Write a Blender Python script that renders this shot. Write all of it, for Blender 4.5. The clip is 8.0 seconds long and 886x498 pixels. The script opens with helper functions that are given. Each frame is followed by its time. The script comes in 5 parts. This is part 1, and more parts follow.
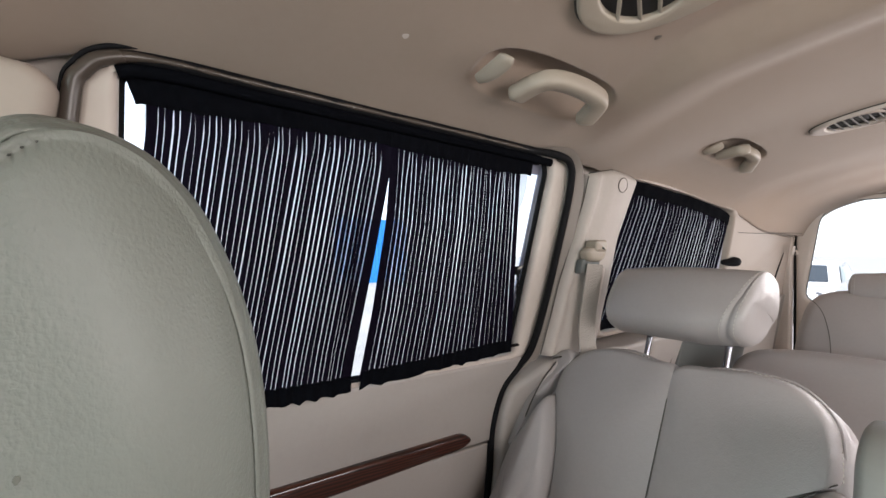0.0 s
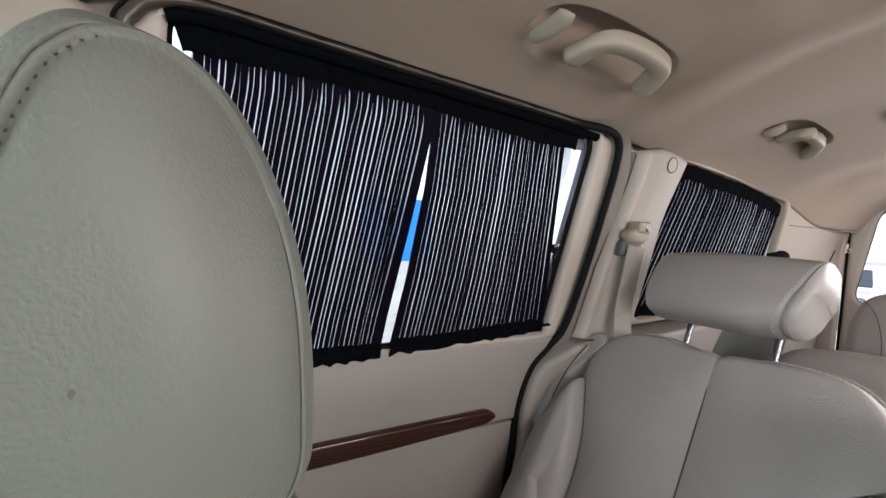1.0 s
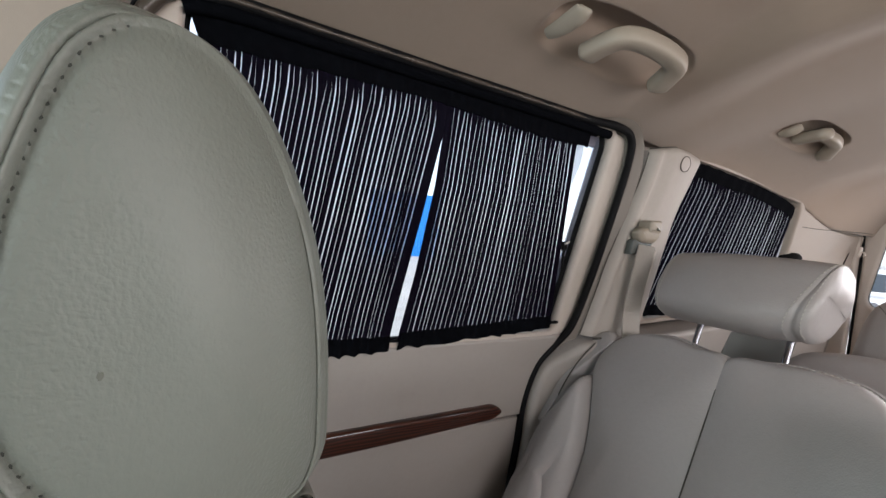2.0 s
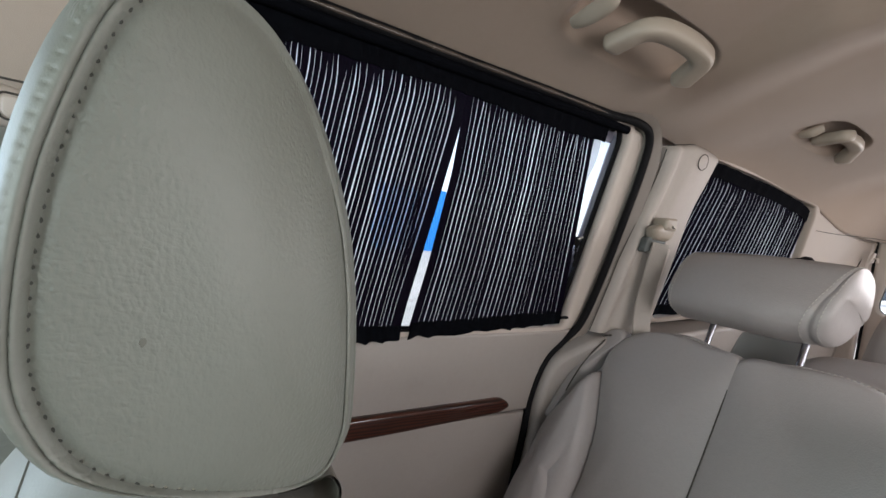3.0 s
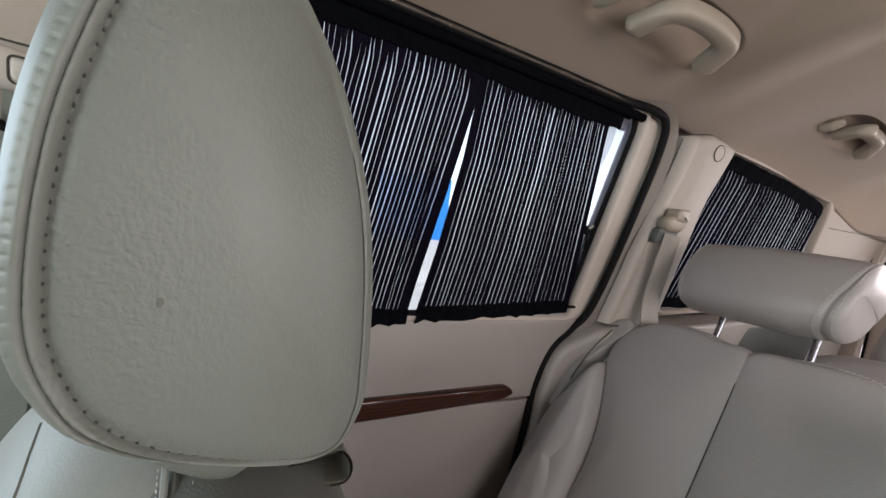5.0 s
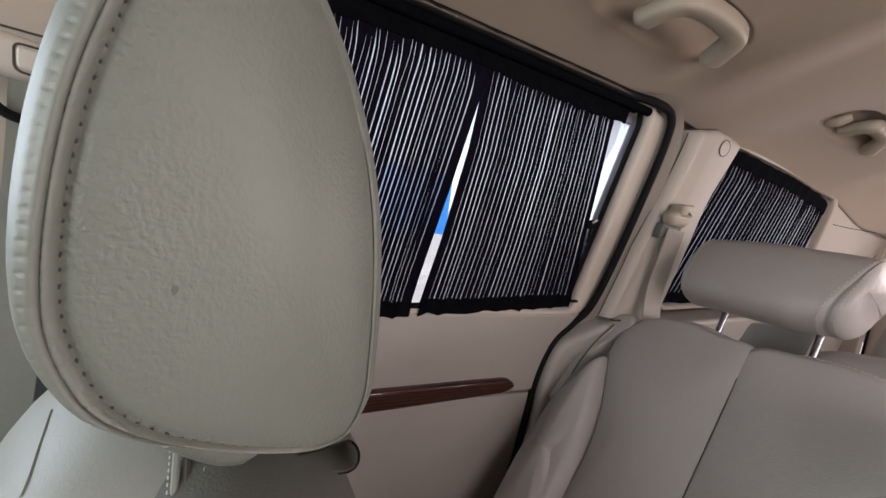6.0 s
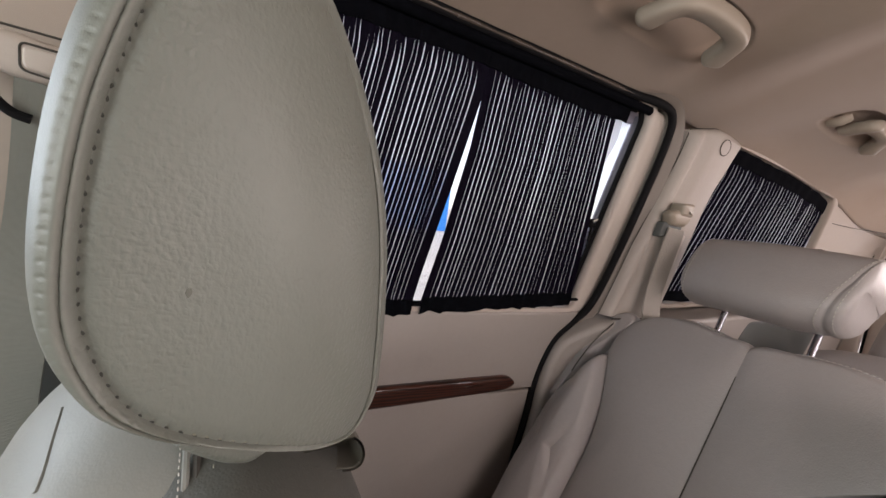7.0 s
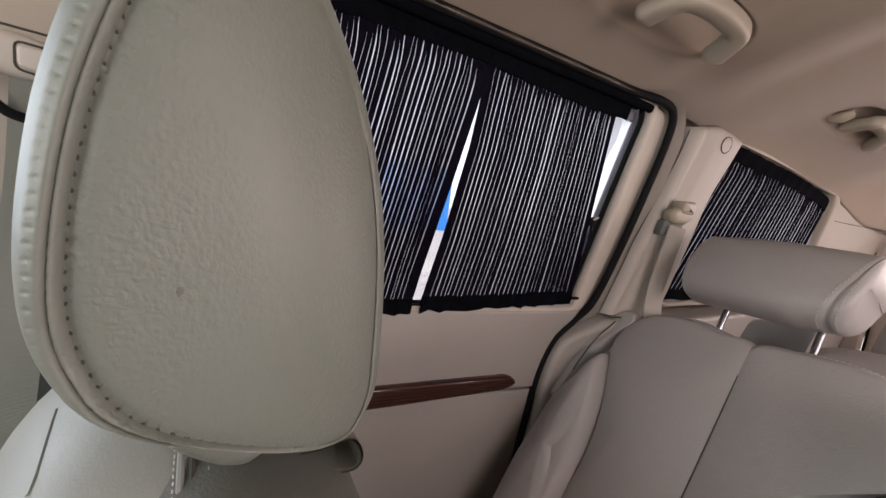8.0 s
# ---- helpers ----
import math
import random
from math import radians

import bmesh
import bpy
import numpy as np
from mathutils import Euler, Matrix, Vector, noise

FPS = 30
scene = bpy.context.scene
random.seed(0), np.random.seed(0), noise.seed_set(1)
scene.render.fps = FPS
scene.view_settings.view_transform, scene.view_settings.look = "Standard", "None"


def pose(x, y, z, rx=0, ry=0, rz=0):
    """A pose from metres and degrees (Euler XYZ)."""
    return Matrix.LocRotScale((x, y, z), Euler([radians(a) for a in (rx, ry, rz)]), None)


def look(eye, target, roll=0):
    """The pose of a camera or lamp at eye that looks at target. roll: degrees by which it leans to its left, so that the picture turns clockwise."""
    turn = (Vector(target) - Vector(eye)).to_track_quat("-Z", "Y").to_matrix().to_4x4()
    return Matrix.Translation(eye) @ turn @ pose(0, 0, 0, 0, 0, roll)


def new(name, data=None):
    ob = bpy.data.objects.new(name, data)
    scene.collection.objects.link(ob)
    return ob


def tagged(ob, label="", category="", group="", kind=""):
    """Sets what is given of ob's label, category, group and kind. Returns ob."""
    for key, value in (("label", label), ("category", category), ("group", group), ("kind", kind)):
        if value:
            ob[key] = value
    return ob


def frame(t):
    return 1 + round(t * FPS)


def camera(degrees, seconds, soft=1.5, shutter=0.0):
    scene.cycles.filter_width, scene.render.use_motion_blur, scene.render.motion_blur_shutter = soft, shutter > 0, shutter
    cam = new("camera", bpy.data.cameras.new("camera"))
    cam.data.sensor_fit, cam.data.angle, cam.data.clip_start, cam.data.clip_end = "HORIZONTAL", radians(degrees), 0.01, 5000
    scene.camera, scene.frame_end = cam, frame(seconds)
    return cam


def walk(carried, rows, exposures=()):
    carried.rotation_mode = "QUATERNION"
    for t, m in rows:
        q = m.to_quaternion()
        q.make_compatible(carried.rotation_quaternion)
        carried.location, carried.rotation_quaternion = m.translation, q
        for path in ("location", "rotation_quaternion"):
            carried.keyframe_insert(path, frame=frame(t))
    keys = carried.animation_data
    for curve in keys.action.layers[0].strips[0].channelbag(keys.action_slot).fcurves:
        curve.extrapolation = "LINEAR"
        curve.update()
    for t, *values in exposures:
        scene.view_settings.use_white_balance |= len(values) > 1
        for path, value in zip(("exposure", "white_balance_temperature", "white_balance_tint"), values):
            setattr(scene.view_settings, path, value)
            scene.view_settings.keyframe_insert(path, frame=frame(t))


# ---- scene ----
cam = camera(94.0, 8.0)
PATH = [
    (0, (-0.0334, 0.1373, 0.9661), (-1.6699, 1.2863, 1.0041), -0.19),
    (0.5, (-0.0527, 0.1312, 0.9539), (-1.7330, 1.2159, 0.9471), 1.95),
    (1, (-0.0608, 0.1294, 0.9459), (-1.7585, 1.1853, 0.8933), 3.03),
    (2.5, (-0.0634, 0.1190, 0.9430), (-1.7811, 1.1402, 0.8602), 4.82),
    (3, (-0.0734, 0.1120, 0.9356), (-1.7937, 1.1270, 0.8350), 5.86),
    (3.5, (-0.0724, 0.1060, 0.9349), (-1.7969, 1.1126, 0.8208), 6.34),
    (4, (-0.0761, 0.1076, 0.9333), (-1.8002, 1.1128, 0.8035), 6.71),
    (4.5, (-0.0810, 0.1093, 0.9291), (-1.8041, 1.1147, 0.7877), 7.15),
    (6, (-0.0850, 0.1043, 0.9240), (-1.8062, 1.1060, 0.7400), 7.94),
    (6.5, (-0.0870, 0.1036, 0.9237), (-1.8051, 1.1088, 0.7292), 8.11),
    (7, (-0.0839, 0.1000, 0.9266), (-1.8021, 1.1041, 0.7276), 8.15),
    (7.5, (-0.0839, 0.0977, 0.9270), (-1.8026, 1.1003, 0.7249), 8.21),
    (8, (-0.0858, 0.1030, 0.9256), (-1.8055, 1.1040, 0.7237), 7.89),
]
walk(cam, [(t, look(eye, target, roll)) for t, eye, target, roll in PATH],
     exposures=[(0, 1.73, 6620, 16), (1.0, 1.56, 6570, 15), (3.5, 1.40, 6520, 15), (4.7, 1.39, 6600, 16), (6, 1.35, 7000, 22), (8, 1.35, 7250, 26)])


# ---- world, sun, exposure ----
world = bpy.data.worlds.new("overcast_sky")
scene.world = world
world.use_nodes = True
_wn = world.node_tree
_sky = _wn.nodes.new("ShaderNodeTexSky")
_sky.sky_type = "NISHITA"
_sky.sun_disc = False
_sky.sun_elevation = radians(52)
_sky.sun_rotation = radians(200)
_sky.dust_density = 1.0
# a thin even cloud layer over the blue of the sky
_cloud = _wn.nodes.new("ShaderNodeMix")
_cloud.data_type = "RGBA"
_cloud.inputs[0].default_value = 0.6
_cloud.inputs[7].default_value = (5.6, 5.8, 6.0, 1)
_wn.links.new(_sky.outputs[0], _cloud.inputs[6])
_wn.links.new(_cloud.outputs[2], _wn.nodes["Background"].inputs[0])
_wn.nodes["Background"].inputs[1].default_value = 0.15
sun_data = bpy.data.lights.new("sun", "SUN")
sun_data.energy = 2.0
sun_data.angle = radians(14)
sun_data.color = (1.0, 0.95, 0.88)
sun = new("sun", sun_data)
sun.matrix_world = look((2.0, -6.0, 9.0), (0, 0, 0))


def window_light(name, m, w, h, watts, color=(0.84, 1.0, 0.99)):
    """Sky light that enters through a window opening."""
    d = bpy.data.lights.new(name, "AREA")
    d.shape, d.size, d.size_y, d.energy, d.color = "RECTANGLE", w, h, watts, color
    ob = new(name, d)
    ob.matrix_world = m
    return ob


window_light("windscreen_skylight", look((0.24, -1.12, 1.08), (-0.10, 0.0, 0.15)), 1.00, 0.32, 4.8, (0.80, 1.0, 0.98))
window_light("front_door_skylight", look((-0.60, -0.55, 0.97), (0.1, -0.1, 0.55)), 0.60, 0.34, 1.25, (0.66, 0.87, 1.0))
window_light("tailgate_skylight", look((0.14, 2.32, 0.98), (0.05, 1.2, 0.60)), 0.66, 0.32, 2.7, (1.0, 0.98, 0.97))
window_light("far_door_skylight", look((0.645, 0.48, 0.97), (-0.60, 0.72, 0.62)), 0.68, 0.30, 2.25, (1.0, 0.955, 0.905))
window_light("far_quarter_skylight", look((0.625, 1.40, 0.95), (-0.5, 1.35, 0.55)), 0.58, 0.26, 1.15, (1.0, 0.97, 0.95))


# ---- materials ----
def material(name, color, rough=0.5, metal=0.0, vary=0.12, vary_scale=6.0, grain=0.0, grain_scale=800.0,
             wrinkle=0.0, wrinkle_scale=60.0, stretch=(1, 1, 1), coat=0.0, spec=0.5, sheen=0.0, weave=0.0, weave_scale=500.0, dirt=0.0):
    m = bpy.data.materials.new(name)
    m.use_nodes = True
    nt = m.node_tree
    b = nt.nodes["Principled BSDF"]
    b.inputs["Roughness"].default_value = rough
    b.inputs["Metallic"].default_value = metal
    b.inputs["Specular IOR Level"].default_value = spec
    b.inputs["Coat Weight"].default_value = coat
    b.inputs["Coat Roughness"].default_value = 0.08
    b.inputs["Sheen Weight"].default_value = sheen
    tc = nt.nodes.new("ShaderNodeTexCoord")
    mp = nt.nodes.new("ShaderNodeMapping")
    mp.inputs["Scale"].default_value = stretch
    nt.links.new(tc.outputs["Object"], mp.inputs[0])
    big = nt.nodes.new("ShaderNodeTexNoise")
    big.inputs["Scale"].default_value = vary_scale
    big.inputs["Detail"].default_value = 5
    nt.links.new(mp.outputs[0], big.inputs["Vector"])
    fine = nt.nodes.new("ShaderNodeTexNoise")
    fine.inputs["Scale"].default_value = vary_scale * 30
    fine.inputs["Detail"].default_value = 3
    nt.links.new(mp.outputs[0], fine.inputs["Vector"])
    add = nt.nodes.new("ShaderNodeMath")
    add.operation = "MULTIPLY_ADD"
    nt.links.new(fine.outputs["Fac"], add.inputs[0])
    add.inputs[1].default_value = 0.35
    nt.links.new(big.outputs["Fac"], add.inputs[2])
    ramp = nt.nodes.new("ShaderNodeMapRange")
    ramp.inputs["From Min"].default_value = 0.45
    ramp.inputs["From Max"].default_value = 0.95
    ramp.inputs["To Min"].default_value = 1 - vary
    ramp.inputs["To Max"].default_value = 1 + vary
    nt.links.new(add.outputs[0], ramp.inputs["Value"])
    mul = nt.nodes.new("ShaderNodeVectorMath")
    mul.operation = "SCALE"
    mul.inputs[0].default_value = color
    nt.links.new(ramp.outputs[0], mul.inputs["Scale"])
    last = mul.outputs[0]
    if dirt:
        blot = nt.nodes.new("ShaderNodeTexNoise")
        blot.inputs["Scale"].default_value = 22
        blot.inputs["Detail"].default_value = 6
        nt.links.new(tc.outputs["Object"], blot.inputs["Vector"])
        cut = nt.nodes.new("ShaderNodeMapRange")
        cut.inputs["From Min"].default_value = 0.60
        cut.inputs["From Max"].default_value = 0.75
        cut.inputs["To Max"].default_value = dirt
        nt.links.new(blot.outputs["Fac"], cut.inputs["Value"])
        mix = nt.nodes.new("ShaderNodeMix")
        mix.data_type = "RGBA"
        nt.links.new(cut.outputs[0], mix.inputs[0])
        nt.links.new(last, mix.inputs[6])
        mix.inputs[7].default_value = (color[0] * 0.45, color[1] * 0.40, color[2] * 0.30, 1)
        last = mix.outputs[2]
    nt.links.new(last, b.inputs["Base Color"])
    rr = nt.nodes.new("ShaderNodeMapRange")
    rr.inputs["From Min"].default_value, rr.inputs["From Max"].default_value = 0.3, 0.7
    rr.inputs["To Min"].default_value, rr.inputs["To Max"].default_value = rough * 0.88, min(1, rough * 1.12)
    nt.links.new(big.outputs["Fac"], rr.inputs["Value"])
    nt.links.new(rr.outputs[0], b.inputs["Roughness"])
    normal = None

    def bump(height, strength, dist):
        nonlocal normal
        n = nt.nodes.new("ShaderNodeBump")
        n.inputs["Strength"].default_value = strength
        n.inputs["Distance"].default_value = dist
        nt.links.new(height, n.inputs["Height"])
        if normal:
            nt.links.new(normal, n.inputs["Normal"])
        normal = n.outputs[0]

    if wrinkle:
        ws = nt.nodes.new("ShaderNodeTexNoise")
        ws.inputs["Scale"].default_value = wrinkle_scale
        ws.inputs["Detail"].default_value = 4
        ws.inputs["Distortion"].default_value = 1.2
        nt.links.new(mp.outputs[0], ws.inputs["Vector"])
        bump(ws.outputs["Fac"], wrinkle, 0.004)
    if grain:
        vo = nt.nodes.new("ShaderNodeTexVoronoi")
        vo.feature = "SMOOTH_F1"
        vo.inputs["Scale"].default_value = grain_scale
        vo.inputs["Smoothness"].default_value = 0.6
        nt.links.new(mp.outputs[0], vo.inputs["Vector"])
        bump(vo.outputs["Distance"], grain, 0.0012)
    if weave:
        wv = nt.nodes.new("ShaderNodeTexWave")
        wv.inputs["Scale"].default_value = weave_scale
        wv.bands_direction = "Z"
        nt.links.new(tc.outputs["Object"], wv.inputs["Vector"])
        bump(wv.outputs["Fac"], weave, 0.0006)
    if normal:
        nt.links.new(normal, b.inputs["Normal"])
    return m


# seat leather darkened: the headrest's relative shade is put into its colour
LEATHER_NEAR = material("shaded_grey_green_leather", (0.159, 0.173, 0.152), rough=0.44, vary=0.06, vary_scale=7, dirt=0.12)


def add_creases(m):
    """Leather relief: creases across the front third, a few upright folds beside them, pebbled grain towards the rear edge and a fine overall grain."""
    nt = m.node_tree
    b = nt.nodes["Principled BSDF"]
    tc = nt.nodes.new("ShaderNodeTexCoord")
    sep = nt.nodes.new("ShaderNodeSeparateXYZ")
    nt.links.new(tc.outputs["Object"], sep.inputs[0])

    def cells(scale, cell, wobble, turn, edge=0.55):
        mp = nt.nodes.new("ShaderNodeMapping")
        mp.inputs["Rotation"].default_value = (radians(turn), 0, 0)
        mp.inputs["Scale"].default_value = scale
        nt.links.new(tc.outputs["Object"], mp.inputs[0])
        dr = nt.nodes.new("ShaderNodeTexNoise")
        dr.inputs["Scale"].default_value = cell * 0.45
        dr.inputs["Detail"].default_value = 3
        nt.links.new(mp.outputs[0], dr.inputs["Vector"])
        push = nt.nodes.new("ShaderNodeVectorMath")
        push.operation = "MULTIPLY_ADD"
        push.inputs[1].default_value = (wobble, wobble, wobble)
        nt.links.new(dr.outputs["Color"], push.inputs[0])
        nt.links.new(mp.outputs[0], push.inputs[2])
        vo = nt.nodes.new("ShaderNodeTexVoronoi")
        vo.feature = "SMOOTH_F1"
        vo.inputs["Scale"].default_value = cell
        vo.inputs["Smoothness"].default_value = 0.35
        nt.links.new(push.outputs[0], vo.inputs["Vector"])
        mr = nt.nodes.new("ShaderNodeMapRange")
        mr.interpolation_type = "SMOOTHSTEP"
        mr.inputs["From Min"].default_value = 0.05
        mr.inputs["From Max"].default_value = edge
        mr.inputs["To Min"].default_value = 1.0
        mr.inputs["To Max"].default_value = 0.0
        nt.links.new(vo.outputs["Distance"], mr.inputs["Value"])
        return mr.outputs[0]

    def math_node(op, a, c):
        n = nt.nodes.new("ShaderNodeMath")
        n.operation = op
        for k, v in ((0, a), (1, c)):
            if isinstance(v, (int, float)):
                n.inputs[k].default_value = v
            else:
                nt.links.new(v, n.inputs[k])
        return n.outputs[0]

    patch = nt.nodes.new("ShaderNodeTexNoise")
    patch.inputs["Scale"].default_value = 24
    patch.inputs["Detail"].default_value = 3
    nt.links.new(tc.outputs["Object"], patch.inputs["Vector"])
    where = math_node("ADD", sep.outputs["Y"], math_node("MULTIPLY", math_node("SUBTRACT", patch.outputs["Fac"], 0.5), 0.05))

    def zone(lo, hi, v0, v1):
        mr = nt.nodes.new("ShaderNodeMapRange")
        mr.interpolation_type = "SMOOTHSTEP"
        for k, v in (("From Min", lo), ("From Max", hi), ("To Min", v0), ("To Max", v1)):
            mr.inputs[k].default_value = v
        nt.links.new(where, mr.inputs["Value"])
        return mr.outputs[0]

    normal = None
    folds = math_node("MULTIPLY", zone(0.084, 0.095, 0.0, 1.0), zone(0.100, 0.118, 1.0, 0.0))
    inner = zone(0.0675, 0.0730, 0.02, 1.0)
    for height, mask, strength, dist in ((cells((1, 0.55, 1.0), 520, 0.0030, -16, 0.80), math_node("MULTIPLY", inner, zone(0.080, 0.116, 1.0, 0.15)), 0.20, 0.0010),
                                         (cells((1, 0.95, 0.62), 510, 0.0030, 12, 0.80), math_node("MULTIPLY", inner, zone(0.084, 0.135, 1.0, 0.40)), 0.25, 0.0010),
                                         (cells((1, 1.0, 0.32), 330, 0.0030, 6, 0.75), folds, 0.14, 0.0009),
                                         (cells((1, 0.9, 0.8), 520, 0.0024, 30, 0.75), zone(0.108, 0.160, 0.0, 1.0), 0.24, 0.0008),
                                         (cells((1, 1, 1), 1100, 0.0010, 0, 0.75), None, 0.10, 0.0004)):
        n = nt.nodes.new("ShaderNodeBump")
        n.inputs["Strength"].default_value = strength
        n.inputs["Distance"].default_value = dist
        nt.links.new(math_node("MULTIPLY", height, mask) if mask else height, n.inputs["Height"])
        if normal:
            nt.links.new(normal, n.inputs["Normal"])
        normal = n.outputs[0]
    nt.links.new(normal, b.inputs["Normal"])


add_creases(LEATHER_NEAR)
# lighter copy of the same seat leather, without the headrest's darkening
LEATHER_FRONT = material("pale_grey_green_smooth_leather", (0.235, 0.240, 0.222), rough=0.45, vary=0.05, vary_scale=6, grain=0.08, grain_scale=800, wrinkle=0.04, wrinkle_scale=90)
LEATHER = material("warm_grey_leather", (0.330, 0.306, 0.298), rough=0.43, vary=0.06, vary_scale=6, grain=0.25, grain_scale=600,
                   wrinkle=0.15, wrinkle_scale=34, dirt=0.025)
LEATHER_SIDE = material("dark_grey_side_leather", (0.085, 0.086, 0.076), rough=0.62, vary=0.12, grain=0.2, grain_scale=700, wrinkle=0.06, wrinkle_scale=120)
TRIM = material("beige_moulded_plastic", (0.52, 0.455, 0.405), rough=0.52, vary=0.04, vary_scale=4, grain=0.12, grain_scale=1100)
TRIM_GREY = material("warm_grey_door_plastic", (0.345, 0.312, 0.286), rough=0.48, vary=0.05, vary_scale=4, grain=0.15, grain_scale=900, dirt=0.06)
# grey with shade put in for recessed or covered spots; also plainly dark parts
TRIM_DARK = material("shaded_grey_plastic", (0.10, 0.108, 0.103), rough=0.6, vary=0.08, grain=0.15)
LINER = material("beige_headliner_fabric", (0.320, 0.248, 0.197), rough=0.95, vary=0.05, vary_scale=3, grain=0.25, grain_scale=1500, sheen=0.2, spec=0.15, dirt=0.05)
HANDLE = material("beige_handle_plastic", (0.33, 0.282, 0.228), rough=0.45, vary=0.04, grain=0.1)
STRIP = material("brown_edge_strip", (0.060, 0.047, 0.038), rough=0.26, vary=0.06, grain=0.1)
BEZEL = material("brown_beige_vent_plastic", (0.36, 0.31, 0.25), rough=0.5, vary=0.05, grain=0.1)
RUBBER = material("black_rubber", (0.008, 0.008, 0.009), rough=0.7, spec=0.10, vary=0.2, grain=0.2, grain_scale=500)
CHROME = material("chrome", (0.30, 0.30, 0.33), rough=0.20, metal=1.0, vary=0.04)
WEB = material("grey_beige_belt_webbing", (0.47, 0.43, 0.385), rough=0.8, vary=0.06, weave=0.9, weave_scale=330, spec=0.3)
WEB_DARK = material("grey_belt_webbing", (0.28, 0.285, 0.255), rough=0.8, vary=0.08, weave=0.9, weave_scale=330, spec=0.3)
SCUFF = material("faint_brown_scuff", (0.128, 0.133, 0.110), rough=0.6, vary=0.3, vary_scale=80)
COVER_TRIM = material("grey_beige_pillar_plastic", (0.40, 0.355, 0.318), rough=0.5, vary=0.05, vary_scale=5, grain=0.15, grain_scale=1000, dirt=0.05)
# darker leather copy; the shade under the headrest is put into the hem's colour
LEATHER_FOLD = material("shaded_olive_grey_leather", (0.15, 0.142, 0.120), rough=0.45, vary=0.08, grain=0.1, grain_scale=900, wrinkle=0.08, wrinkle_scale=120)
THREAD_MID = material("dark_grey_green_thread", (0.042, 0.047, 0.041), rough=0.8, vary=0.15)
THREAD_SOFT = material("pale_olive_thread", (0.25, 0.245, 0.20), rough=0.8, vary=0.15)
THREAD_PALE = material("pale_thread", (0.52, 0.49, 0.45), rough=0.8, vary=0.1)
CREASE = material("dark_seam_piping", (0.055, 0.050, 0.043), rough=0.8, vary=0.1)
BLUE_PAINT = material("bright_blue_painted_sheet", (0.01, 0.27, 0.80), rough=0.45, vary=0.06, vary_scale=0.5)
CONCRETE = material("pale_concrete_ground", (0.34, 0.33, 0.32), rough=0.9, vary=0.15, vary_scale=0.3, grain=0.3, grain_scale=60)
CAR_PAINT = material("white_car_paint", (0.75, 0.75, 0.75), rough=0.25, vary=0.02, coat=1.0)
CAR_GLASS = material("dark_car_glass", (0.03, 0.04, 0.05), rough=0.06, vary=0.05)
FLOORMAT = material("grey_brown_floor_carpet", (0.16, 0.145, 0.125), rough=0.95, vary=0.15, grain=0.6, grain_scale=700)
TRIM_REAR = material("brown_beige_pillar_plastic", (0.36, 0.303, 0.257), rough=0.6, vary=0.04, vary_scale=4, grain=0.12, grain_scale=1100)
FLANGE = material("grey_brown_flange_plastic", (0.175, 0.148, 0.126), rough=0.5, vary=0.05, grain=0.12)
VENT_GREY = material("mid_grey_slat_plastic", (0.20, 0.19, 0.18), rough=0.5, vary=0.06)
GUIDE = material("dark_blue_grey_plastic", (0.34, 0.34, 0.43), rough=0.25, vary=0.1)
BLACKCAV = material("black_cavity", (0.01, 0.01, 0.011), rough=0.7, vary=0.1)


def wood_material():
    m = material("lacquered_dark_walnut", (0.07, 0.02, 0.012), rough=0.3, vary=0.25, vary_scale=9, stretch=(1, 0.12, 1.6), coat=1.0, spec=0.2)
    nt = m.node_tree
    b = nt.nodes["Principled BSDF"]
    wv = nt.nodes.new("ShaderNodeTexWave")
    wv.inputs["Scale"].default_value = 26
    wv.inputs["Distortion"].default_value = 7
    wv.inputs["Detail"].default_value = 3
    wv.bands_direction = "Z"
    tc = nt.nodes.new("ShaderNodeTexCoord")
    mp = nt.nodes.new("ShaderNodeMapping")
    mp.inputs["Scale"].default_value = (1, 0.25, 2)
    nt.links.new(tc.outputs["Object"], mp.inputs[0])
    nt.links.new(mp.outputs[0], wv.inputs["Vector"])
    rp = nt.nodes.new("ShaderNodeValToRGB")
    rp.color_ramp.elements[0].color = (0.012, 0.0032, 0.0018, 1)
    rp.color_ramp.elements[1].color = (0.058, 0.013, 0.006, 1)
    nt.links.new(wv.outputs["Fac"], rp.inputs[0])
    nt.links.new(rp.outputs[0], b.inputs["Base Color"])
    return m


WOOD = wood_material()


